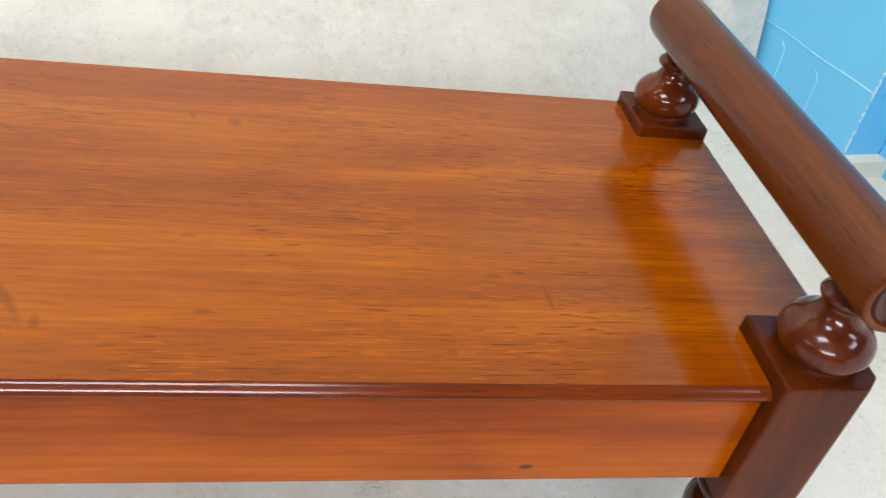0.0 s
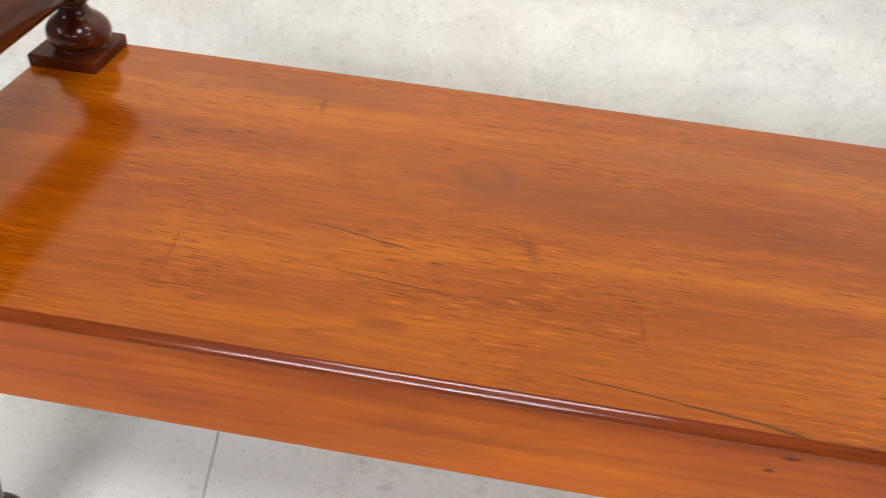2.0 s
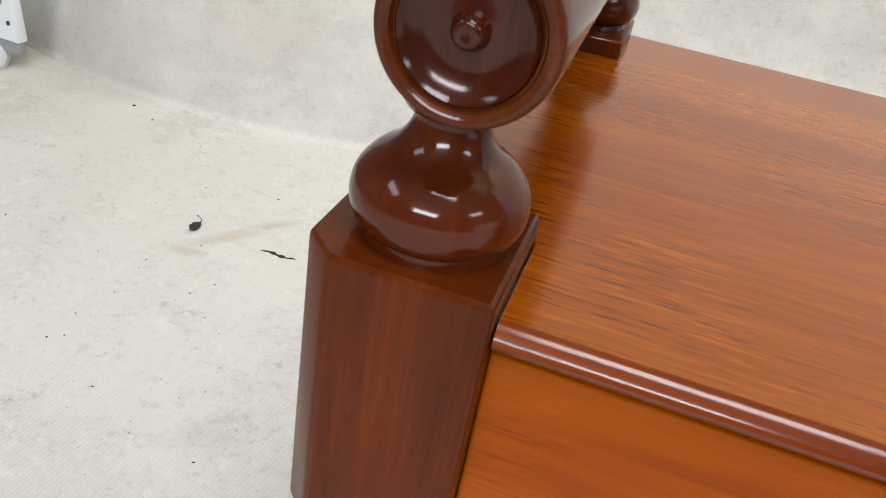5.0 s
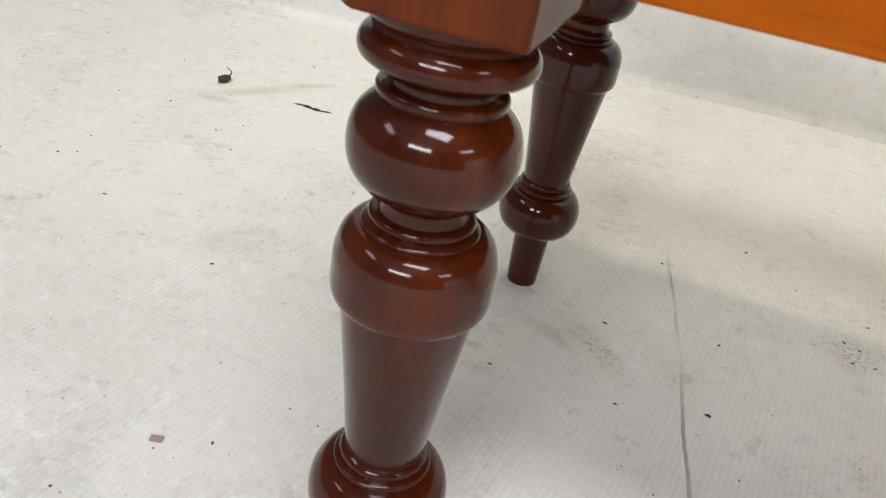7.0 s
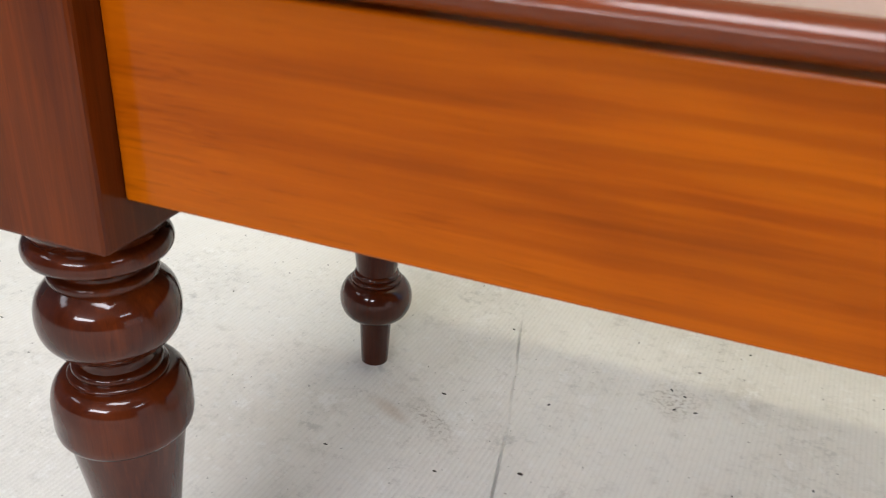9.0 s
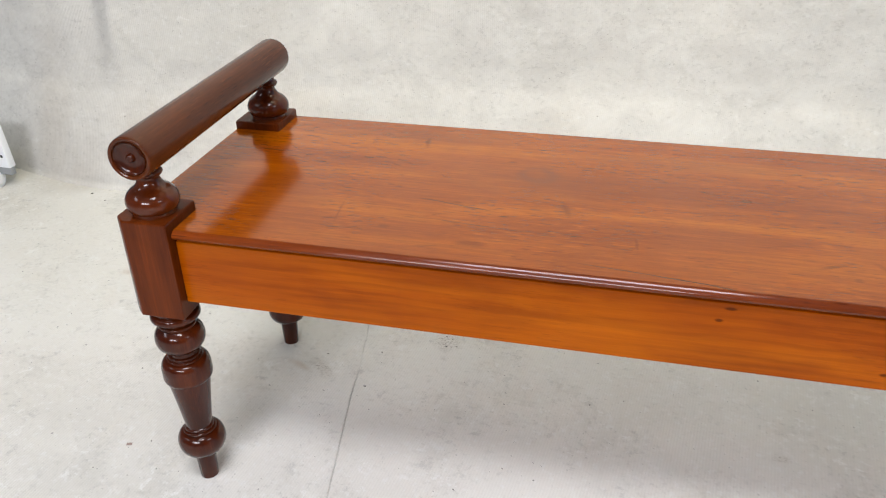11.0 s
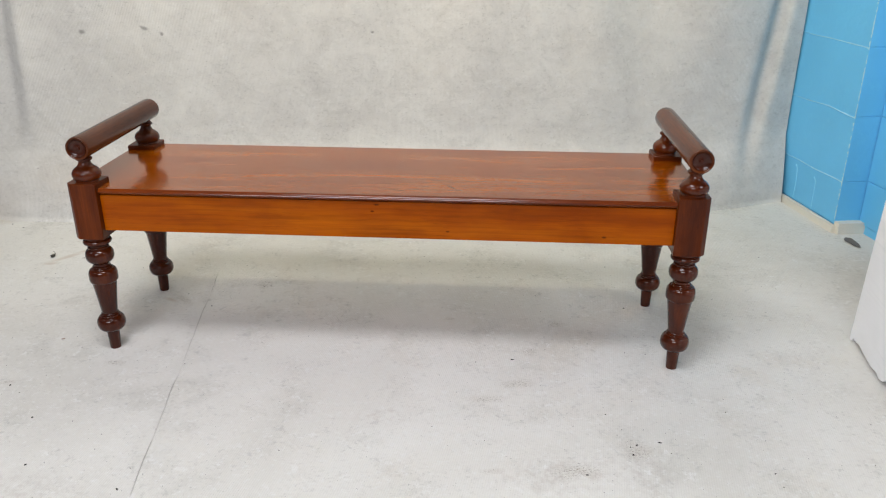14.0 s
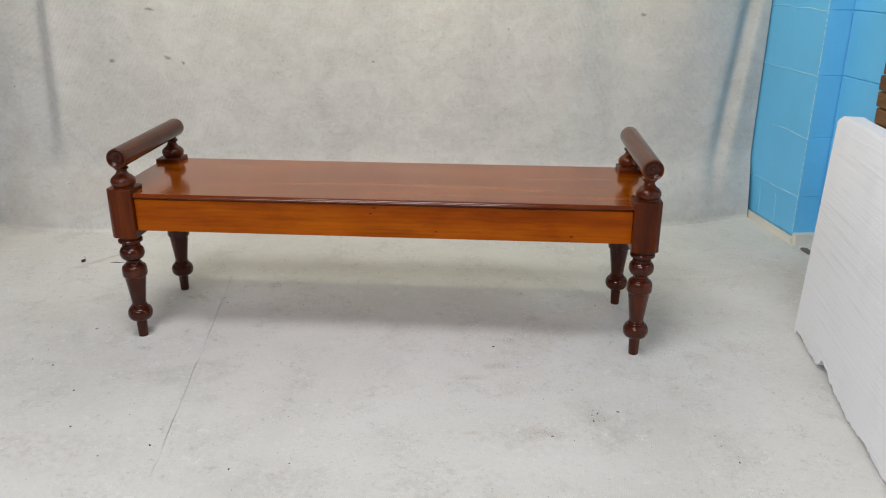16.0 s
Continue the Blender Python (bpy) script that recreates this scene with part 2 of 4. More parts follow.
M_POST = wood("mahogany_upright_grain", 2, (0.036, 0.0058, 0.0007), (0.080, 0.0134, 0.0012), (0.136, 0.0250, 0.0020), shift=3.0, pores=0.4, streak=0.24, polish=0.12, coat=0.5, ior=1.36)
M_TURNED = wood("turned_mahogany", 2, (0.024, 0.0034, 0.0005), (0.056, 0.0082, 0.0008), (0.115, 0.0200, 0.0016), shift=3.0, pores=0.3, polish=0.105, streak=0.24, ior=1.39)
M_BUN = wood("turned_mahogany_light", 2, (0.045, 0.0066, 0.0008), (0.098, 0.0160, 0.0015), (0.165, 0.031, 0.0026), shift=3.0, pores=0.3, polish=0.12, streak=0.2, ior=1.40)
M_RAIL = wood("mahogany_rail_grain", 1, (0.048, 0.0092, 0.0018), (0.090, 0.0190, 0.0034), (0.142, 0.034, 0.0060), shift=3.0, pores=0.5, polish=0.10, streak=0.26, coat=0.75, ior=1.37)


def cloth():
    """Off-white ribbed canvas, dusty and stained; the ribs run along y, a little askew."""
    m = Mat("ribbed_canvas")
    at = m.coords()
    base = m.ramp(m.noise(at, 1.6, 5, 0.62, 0.5), (0.30, (0.61, 0.595, 0.55)), (0.50, (0.69, 0.675, 0.635)), (0.72, (0.75, 0.74, 0.705)))
    # smudges, wider than high on the wall
    smudge = m.noise(m.coords((1, 1, 1.5)), 6.5, 7, 0.72, 0.4)
    base = m.mix(m.span(smudge, 0.50, 0.76, 0.0, 0.5), base, (0.46, 0.45, 0.415))
    warm = m.noise(at, 3.1, 4, 0.6)
    base = m.mix(m.span(warm, 0.54, 0.75, 0.0, 0.45), base, (0.62, 0.575, 0.505))
    scuff = m.noise(m.coords((1, 1, 2.2)), 42, 5, 0.7, 0.2)
    patch = m.span(m.noise(at, 2.6, 3), 0.40, 0.62)
    base = m.mix(m.math("MULTIPLY", m.span(scuff, 0.53, 0.74, 0.0, 0.5), patch), base, (0.45, 0.435, 0.40))
    fleck = m.noise(m.coords((1, 1, 1.8)), 30, 6, 0.78, 0.3)
    base = m.mix(m.math("MULTIPLY", m.span(fleck, 0.56, 0.66, 0.0, 0.55), m.span(smudge, 0.40, 0.58, 0.2, 1.0)), base, (0.42, 0.415, 0.40))
    base = m.mix(m.math("MULTIPLY", m.span(fleck, 0.36, 0.44, 0.6, 0.0), m.span(smudge, 0.40, 0.58, 0.3, 1.0)), base, (0.80, 0.80, 0.785))
    grit = m.noise(at, 120, 4, 0.7)
    base = m.mix(m.math("MULTIPLY", m.span(grit, 0.51, 0.68, 0.0, 0.44), m.span(smudge, 0.42, 0.6, 0.25, 1.0)), base, (0.42, 0.41, 0.38))
    pale = m.noise(at, 75, 4, 0.65)
    base = m.mix(m.span(pale, 0.54, 0.68, 0.0, 0.55), base, (0.74, 0.74, 0.72))
    # the hung part is greyed to stand in for its dimmer light, with cloudy handling marks and flecks
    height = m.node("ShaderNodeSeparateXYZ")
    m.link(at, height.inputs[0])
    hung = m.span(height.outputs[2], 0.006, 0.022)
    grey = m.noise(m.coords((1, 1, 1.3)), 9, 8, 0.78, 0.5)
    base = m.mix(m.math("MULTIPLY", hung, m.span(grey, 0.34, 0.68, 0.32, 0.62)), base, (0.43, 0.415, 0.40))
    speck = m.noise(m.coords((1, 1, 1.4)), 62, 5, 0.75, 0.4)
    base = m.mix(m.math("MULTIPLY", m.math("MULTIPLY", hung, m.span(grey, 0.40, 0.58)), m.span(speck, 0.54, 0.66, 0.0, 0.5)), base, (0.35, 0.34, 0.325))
    spot = m.most([m.blot(warped(m, at, 0.02, 30), x, 0, rx, rz, a, z=z, soft=0.6) for x, z, rx, rz, a in [
        (-0.968, 0.659, 0.012, 0.005, 0.6), (-0.918, 0.638, 0.006, 0.004, 0.2), (-1.169, 0.652, 0.010, 0.007, 0.3), (-1.013, 0.836, 0.016, 0.005, 0.1),
        (0.335, 0.768, 0.004, 0.004, 0.0), (0.849, 0.819, 0.010, 0.006, 0.0), (-0.19, 0.641, 0.005, 0.004, 0.0), (-1.587, 0.545, 0.004, 0.003, 0.0)]])
    base = m.mix(m.math("MULTIPLY", m.math("MULTIPLY", hung, spot), 0.7), base, (0.16, 0.15, 0.14))
    dust = m.noise(at, 190, 2, 0.5)
    base = m.mix(m.span(dust, 0.70, 0.76, 0.0, 0.7), base, (0.22, 0.21, 0.19))
    bent = warped(m, at, 0.03, 12)
    stain = m.most([m.blot(bent, x, y, rx, ry, a, soft=0.9) for x, y, rx, ry, a in [
        (0.253, -0.341, 0.036, 0.011, 0.1), (0.325, -0.275, 0.030, 0.013, 0.2), (0.435, -0.590, 0.040, 0.020, 0.2), (0.567, -0.515, 0.020, 0.026, 0.0), (0.356, -0.123, 0.016, 0.016, 0), (0.438, 0.030, 0.018, 0.011, 0),
        (-0.66, -0.250, 0.018, 0.008, 0), (0.145, 0.040, 0.010, 0.006, 0), (-0.62, 0.10, 0.025, 0.010, -0.6), (0.27, -0.60, 0.020, 0.008, 0), (-0.87, -0.36, 0.022, 0.006, 0.4), (-0.42, 0.228, 0.02, 0.02, 0.5)]])
    grime = m.most([m.blot(bent, x, y, rx, ry, a, soft=0.95) for x, y, rx, ry, a in [
        (0.40, -0.60, 0.11, 0.05, 0.2), (0.57, -0.58, 0.04, 0.07, 0.0), (0.029, -0.427, 0.05, 0.03, 0), (-0.70, -0.74, 0.16, 0.07, 0), (-0.141, -0.804, 0.08, 0.04, 0.3), (0.27, -0.757, 0.08, 0.04, 0.2), (0.145, -0.815, 0.07, 0.04, 0)]])
    base = m.mix(m.math("MULTIPLY", grime, m.span(m.noise(at, 46, 5, 0.7), 0.42, 0.66, 0.0, 0.42)), base, (0.44, 0.385, 0.345))
    base = m.mix(m.math("MULTIPLY", stain, 0.16), base, (0.40, 0.35, 0.28))
    grain = m.math("MULTIPLY", stain, m.span(m.noise(at, 230, 2, 0.6), 0.50, 0.62))
    base = m.mix(m.math("MULTIPLY", grain, 0.55), base, (0.20, 0.165, 0.125))
    tan = m.most([m.blot(bent, x, y, rx, ry, a, soft=0.8) for x, y, rx, ry, a in [
        (-1.60, 0.74, 0.05, 0.09, 0.3), (-1.52, 0.69, 0.10, 0.03, 0.2), (-1.25, 0.75, 0.16, 0.03, 0.1), (-0.95, 0.84, 0.10, 0.02, 0.2)]])
    base = m.mix(m.math("MULTIPLY", tan, 0.22), base, (0.40, 0.335, 0.265))
    rust = m.most([m.blot(bent, x, y, rx, ry, a, soft=0.8) for x, y, rx, ry, a in [
        (-1.115, 0.375, 0.010, 0.045, -0.75), (-1.075, 0.435, 0.007, 0.030, -0.7), (-1.140, 0.325, 0.016, 0.008, 0.2), (-0.66, 0.10, 0.02, 0.006, -0.5)]])
    base = m.mix(m.math("MULTIPLY", rust, 0.35), base, (0.42, 0.29, 0.19))
    # one long crease across the floor
    line = m.node("ShaderNodeSeparateXYZ")
    m.link(at, line.inputs[0])
    fore = m.math("MULTIPLY", line.outputs[1], -0.170)
    sway = m.math("MULTIPLY", m.math("SUBTRACT", m.noise(at, 5, 2), 0.5), 0.014)
    off = m.math("ABSOLUTE", m.math("ADD", m.math("SUBTRACT", m.math("ADD", line.outputs[0], 0.535), fore), sway))
    low = m.math("MULTIPLY", m.math("LESS_THAN", line.outputs[2], 0.02), m.math("MULTIPLY", m.span(line.outputs[1], 0.22, 0.32, 1.0, 0.0), m.span(line.outputs[1], -0.86, -0.72, 0.0, 1.0)))
    crease = m.math("MULTIPLY", m.span(off, 0.0003, 0.0017, 1.0, 0.0), low)
    crease = m.math("MULTIPLY", crease, m.span(m.noise(at, 5, 3), 0.36, 0.60, 0.15, 1.0))
    trough = m.math("MULTIPLY", m.span(off, 0.0, 0.022, 1.0, 0.0), low)
    base = m.mix(m.math("MULTIPLY", crease, 0.62), base, (0.28, 0.265, 0.235))
    wave = m.node("ShaderNodeTexWave", Scale=68.0, Distortion=1.1, Detail=2.0, Detail_Scale=3.0)
    wave.wave_type, wave.bands_direction = "BANDS", "X"
    m.link(m.coords((1, 1, 1), 0, 0.13), wave.inputs["Vector"])
    weft = m.noise(m.coords((1, 0.5, 0.5), 0, 0.13), 900, 1, 0.5)
    ribs = m.math("MULTIPLY_ADD", weft, 0.7, wave.outputs["Fac"])
    base = m.mix(m.math("MULTIPLY", m.span(wave.outputs["Fac"], 0.0, 0.55, 1.0, 0.0), 0.11), base, (0.40, 0.39, 0.365))
    n = m.bump(ribs, 0.5, 0.0005)
    n = m.bump(m.noise(at, 11, 4, 0.55), 0.35, 0.008, n)
    n = m.bump(m.math("SUBTRACT", m.math("MULTIPLY", trough, 1.1), crease), 0.7, 0.004, n)
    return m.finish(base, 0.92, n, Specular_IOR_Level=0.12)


def paint(name, colour, rough=0.5, grain=40.0, dirt=0.25, bump=0.25):
    m = Mat(name)
    at = m.coords((1, 1, 1), 1.7)
    c = m.mix(m.span(m.noise(at, 3.0, 4), 0.35, 0.7, 0.0, dirt), colour, tuple(v * 0.72 for v in colour))
    c = m.mix(m.span(m.noise(at, grain, 3), 0.55, 0.8, 0.0, dirt), c, tuple(min(1, v * 1.2 + 0.03) for v in colour))
    n = m.bump(m.noise(at, grain * 2.2, 4, 0.6), bump, 0.002)
    return m.finish(c, rough, n)


def foam():
    """White expanded foam with wavering hot-wire saw lines."""
    m = Mat("white_foam")
    at = m.coords()
    line = m.noise(m.coords((1, 1.2, 60)), 1.6, 4, 0.6, 0.3)
    bead = m.node("ShaderNodeTexVoronoi", Scale=260.0)
    m.link(at, bead.inputs["Vector"])
    c = m.mix(m.span(line, 0.56, 0.72, 0.0, 0.35), (0.92, 0.93, 0.95), (0.70, 0.71, 0.75))
    c = m.mix(m.span(m.noise(at, 4, 3), 0.5, 0.75, 0, 0.2), c, (0.66, 0.65, 0.63))
    n = m.bump(line, 0.5, 0.004)
    n = m.bump(bead.outputs["Distance"], 0.25, 0.002, n)
    return m.finish(c, 0.75, n)


M_CLOTH = cloth()
M_FOAM = foam()
M_BLUE = paint("sky_blue_masonry_paint", (0.145, 0.545, 0.90), 0.42, 24, 0.22, 0.55)
M_CHIP = paint("pale_blue_chip", (0.50, 0.74, 0.86), 0.6, 90, 0.3)
M_GAP = paint("dark_screed", (0.16, 0.145, 0.13), 0.9, 120, 0.5, 0.6)
M_RIDGE = paint("paler_blue_ridge", (0.36, 0.70, 0.90), 0.4, 60, 0.3)
M_RUN = paint("light_blue_run", (0.23, 0.61, 0.89), 0.4, 60, 0.2)
M_CEIL = paint("grey_ceiling_paint", (0.34, 0.34, 0.34), 0.8)
M_PLASTER = paint("slate_wall_paint", (0.16, 0.20, 0.24), 0.7)
M_CONCRETE = paint("grey_concrete", (0.30, 0.29, 0.275), 0.85, 30, 0.4)
M_MORTAR = paint("painted_mortar", (0.16, 0.56, 0.90), 0.6, 80, 0.2)
M_SKIRT = paint("cream_plinth_paint", (0.74, 0.71, 0.62), 0.6, 60, 0.3, 0.5)
M_WHITE = paint("white_plastic", (0.78, 0.80, 0.83), 0.35, 20, 0.08, 0.03)
M_GREY = paint("grey_plastic", (0.28, 0.29, 0.30), 0.45, 30, 0.15, 0.05)
M_TEAL = paint("teal_canvas", (0.05, 0.20, 0.30), 0.7, 60, 0.3)
M_CRUMB = paint("dark_crumb", (0.035, 0.030, 0.026), 0.9, 300, 0.4)
M_SCRAP = paint("brown_scrap", (0.30, 0.22, 0.19), 0.9, 200, 0.3)
M_TIMBER = wood("rough_timber", 1, (0.16, 0.075, 0.03), (0.25, 0.13, 0.055), (0.33, 0.18, 0.08), pores=0.6, coat=0.0)
# black for the modelled shadow gap by the pier and for the panel's studs
M_SHADOW_STUD = paint("black_shadow_gap_and_studs", (0.02, 0.022, 0.025), 0.6)


# ---- mesh helpers ----
def ob_from(name, bm, material, parent=None, label="", smooth=None):
    me = bpy.data.meshes.new(name)
    bmesh.ops.recalc_face_normals(bm, faces=bm.faces)
    bm.to_mesh(me)
    bm.free()
    me.materials.append(material)
    if smooth is not None:
        me.shade_smooth()
        me.set_sharp_from_angle(angle=radians(smooth))
    ob = new(name, me)
    if parent is not None:
        ob.parent = parent
    if label:
        ob["label"] = label
    return ob


def part(name, bm, material, parent, label="", smooth=40):
    ob = ob_from(name, bm, material, parent, label, smooth)
    for f in ob.data.polygons:
        if f.area > 4.5e-3:
            f.use_smooth = False
    return ob


def block(x0, x1, y0, y1, z0, z1, bevel=0.0, segments=2):
    """A box with rounded edges."""
    own = bmesh.new()
    bmesh.ops.create_cube(own, size=1)
    for v in own.verts:
        v.co = ((x0 + x1) / 2 + v.co.x * (x1 - x0), (y0 + y1) / 2 + v.co.y * (y1 - y0), (z0 + z1) / 2 + v.co.z * (z1 - z0))
    if bevel:
        bmesh.ops.bevel(own, geom=own.edges[:], offset=bevel, segments=segments, affect="EDGES", profile=0.5)
    return own


def lathe(profile, turns=48, axis="z"):
    """A solid turned from (radius, height) pairs; radius 0 closes an end."""
    bm = bmesh.new()
    rings = []
    for r, h in profile:
        if r <= 1e-6:
            rings.append([bm.verts.new((0, 0, h))])
        else:
            rings.append([bm.verts.new((r * math.cos(2 * math.pi * k / turns), r * math.sin(2 * math.pi * k / turns), h)) for k in range(turns)])
    for a, b in zip(rings, rings[1:]):
        for k in range(turns):
            n = (k + 1) % turns
            if len(a) == 1 and len(b) == 1:
                continue
            if len(a) == 1:
                bm.faces.new((a[0], b[k], b[n]))
            elif len(b) == 1:
                bm.faces.new((a[k], b[0], a[n]))
            else:
                bm.faces.new((a[k], b[k], b[n], a[n]))
    if axis == "y":
        for v in bm.verts:
            v.co = (v.co.x, v.co.z, v.co.y)
    return bm


def smoothed(points, steps=4):
    """A Catmull-Rom curve through (radius, height) pairs; a pair given twice stays a corner."""
    out = []
    for i in range(len(points) - 1):
        a, b = points[i], points[i + 1]
        if a == b:
            continue
        p = points[i - 1] if i > 0 and points[i - 1] != a else a
        q = points[i + 2] if i + 2 < len(points) and points[i + 2] != b else b
        for s in range(steps):
            t = s / steps
            out.append(tuple(0.5 * (2 * a[k] + (b[k] - p[k]) * t + (2 * p[k] - 5 * a[k] + 4 * b[k] - q[k]) * t * t + (3 * a[k] - p[k] - 3 * b[k] + q[k]) * t ** 3) for k in (0, 1)))
    out.append(points[-1])
    return [(max(0.0, r), h) for r, h in out]


def step(x, a, b):
    t = min(1.0, max(0.0, (x - a) / (b - a)))
    return t * t * (3 - 2 * t)


# ---- the canvas backdrop: floor, cove and wall in one sheet ----
def foot_y(x):
    """Where the sheet leaves the floor."""
    plan = ((-1.85, 0.78), (-1.65, 0.72), (-1.50, 0.68), (-1.20, 0.69), (-1.00, 0.745), (-0.75, 0.815), (-0.50, 0.85), (0.50, 0.875), (0.80, 0.905), (1.05, 0.975), (1.17, 1.02), (1.30, 1.09), (1.40, 1.125))
    for (a, p), (b, q) in zip(plan, plan[1:]):
        if x <= b:
            return p + (q - p) * min(1.0, max(0.0, (x - a) / (b - a)))
    return plan[-1][1]


def backdrop():
    bm = bmesh.new()
    xs = np.concatenate([np.linspace(-1.85, -1.0, 60), np.linspace(-0.98, 1.1, 90), np.linspace(1.11, 1.36, 36)])
    floor_v = np.concatenate([np.linspace(-3.4, -0.8, 24), np.linspace(-0.75, 0.45, 40)])
    rows = []
    for x in xs:
        x = float(x)
        start = sum(foot_y(x + k * 0.03) for k in range(-3, 4)) / 7
        r = 0.10 - 0.03 * step(x, 0.9, 1.34) + 0.015 * noise.noise((x * 1.7, 0, 9))
        yw = start + r
        col = [(x, float(y), 0.0) for y in floor_v]
        for k in range(1, 13):
            col.append((x, 0.45 + (start - 0.45) * k / 12, 0.0))
        for k in range(1, 13):
            u = k / 12
            col.append((x, start + r * (0.6 * u + 0.4 * u * u), 0.25 * u))
        for k in range(1, 41):
            col.append((x, yw, 0.25 + 2.10 * k / 40))
        line = []
        for x1, y, z in col:
            up = step(z, 0.01, 0.5)
            y += up * 0.030 * noise.noise((x * 2.3, z * 0.5, 1.0)) + up * 0.013 * noise.noise((x * 6.0, z * 0.8, 4.0))
            y += up * 0.045 * math.exp(-((x - 1.180 - 0.11 * z) / 0.032) ** 2)
            y += step(z, 0.15, 0.5) * 0.75 * min(0.06, max(0.0, -1.39 - x))
            y += step(z, 0.35, 1.1) * (0.050 * noise.noise((x * 3.4, z * 0.35, 11.0)) + 0.018 * math.sin(x * 9.0 + 0.9 + 0.5 * noise.noise((x, z, 3.0))))
            away = step(abs(y - 0.0), 0.35, 0.7)
            z += 0.004 * away * (1 - up) * max(0.0, noise.noise((x * 3.1, y * 3.1, 7.0)))
            line.append(bm.verts.new((x1, y, z)))
        rows.append(line)
    for a, b in zip(rows, rows[1:]):
        for k in range(len(a) - 1):
            bm.faces.new((a[k], b[k], b[k + 1], a[k + 1]))
    ys = [v.co.y for v in rows[0]][:76] + [1.0, 1.25]
    left = [[bm.verts.new((x, y, 0.0)) for y in ys] for x in (-2.6, -2.4, -2.1, -1.85)]
    right = [[bm.verts.new((x, y, 0.0)) for y in [v.co.y for v in rows[-1]][:76]] for x in (1.36, 1.5, 1.8)]
    for a, b in zip(right, right[1:]):
        for k in range(len(a) - 1):
            bm.faces.new((a[k], b[k], b[k + 1], a[k + 1]))
    for a, b in zip(left, left[1:]):
        for k in range(len(a) - 1):
            bm.faces.new((a[k], b[k], b[k + 1], a[k + 1]))
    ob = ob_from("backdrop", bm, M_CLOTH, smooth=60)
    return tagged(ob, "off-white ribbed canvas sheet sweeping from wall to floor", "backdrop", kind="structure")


backdrop()
# ---- the room ----
ROOM_X0, ROOM_X1, ROOM_Y0, ROOM_Y1, ROOM_H = -4.2, 4.2, -5.2, 1.45, 2.80


def slab(name, box, material, label, category):
    return tagged(ob_from(name, block(*box), material), label, category, kind="structure")


slab("floor", (ROOM_X0 - 0.2, ROOM_X1 + 0.2, ROOM_Y0 - 0.2, ROOM_Y1 + 0.2, -0.2, -0.006), M_CONCRETE, "grey concrete workshop floor under the canvas", "floor")
slab("ceiling", (ROOM_X0 - 0.2, ROOM_X1 + 0.2, ROOM_Y0 - 0.2, ROOM_Y1 + 0.2, ROOM_H, ROOM_H + 0.2), M_CEIL, "plain grey painted workshop ceiling", "ceiling")
slab("wall_north", (ROOM_X0 - 0.2, ROOM_X1 + 0.2, ROOM_Y1, ROOM_Y1 + 0.2, 0, ROOM_H), M_PLASTER, "slate-grey painted wall behind the canvas sheet", "wall")
slab("wall_south", (ROOM_X0 - 0.2, ROOM_X1 + 0.2, ROOM_Y0 - 0.2, ROOM_Y0, 0, ROOM_H), M_PLASTER, "slate-grey painted workshop end wall", "wall")
slab("wall_west", (ROOM_X0 - 0.2, ROOM_X0, ROOM_Y0, ROOM_Y1, 0, ROOM_H), M_PLASTER, "slate-grey painted workshop side wall", "wall")
slab("wall_east", (ROOM_X1, ROOM_X1 + 0.2, ROOM_Y0, ROOM_Y1, 0, ROOM_H), M_PLASTER, "slate-grey painted wall past the opening", "wall")

# ---- blue block wall with its pier ----
PIER_A, PIER_B = Vector((1.345, 1.284, 0)), Vector((1.440, 0.798, 0))
RETURN_C, RETURN_D = Vector((1.528, 0.812, 0)), Vector((1.574, 0.590, 0))


def wall_run(core, a, b, first, courses, lengths, soft=0.0018):
    """Blocks along the line a to b, proud of the core, each with softly rounded edges."""
    way = (b - a)
    total = way.length
    way.normalize()
    turn = Matrix.Rotation(math.atan2(way.y, way.x), 4, "Z")
    for c in range(courses):
        z0 = max(0.03, first + c * 0.225 + soft * 0.3)
        z1 = first + (c + 1) * 0.225 - soft * 0.3
        x, k = 0.0, 0
        while x < total - 0.01:
            n = min(lengths[(c + k) % len(lengths)], total - x)
            if total - x - n < 0.05:
                n = total - x
            bm = block(0.0, n, 0, 0.03, z0, z1, soft, 1)
            ob = ob_from("concrete_block", bm, M_BLUE, core, smooth=35)
            ob.matrix_basis = Matrix.Translation(a + way * x) @ turn
            x, k = x + n + 0.0015, k + 1


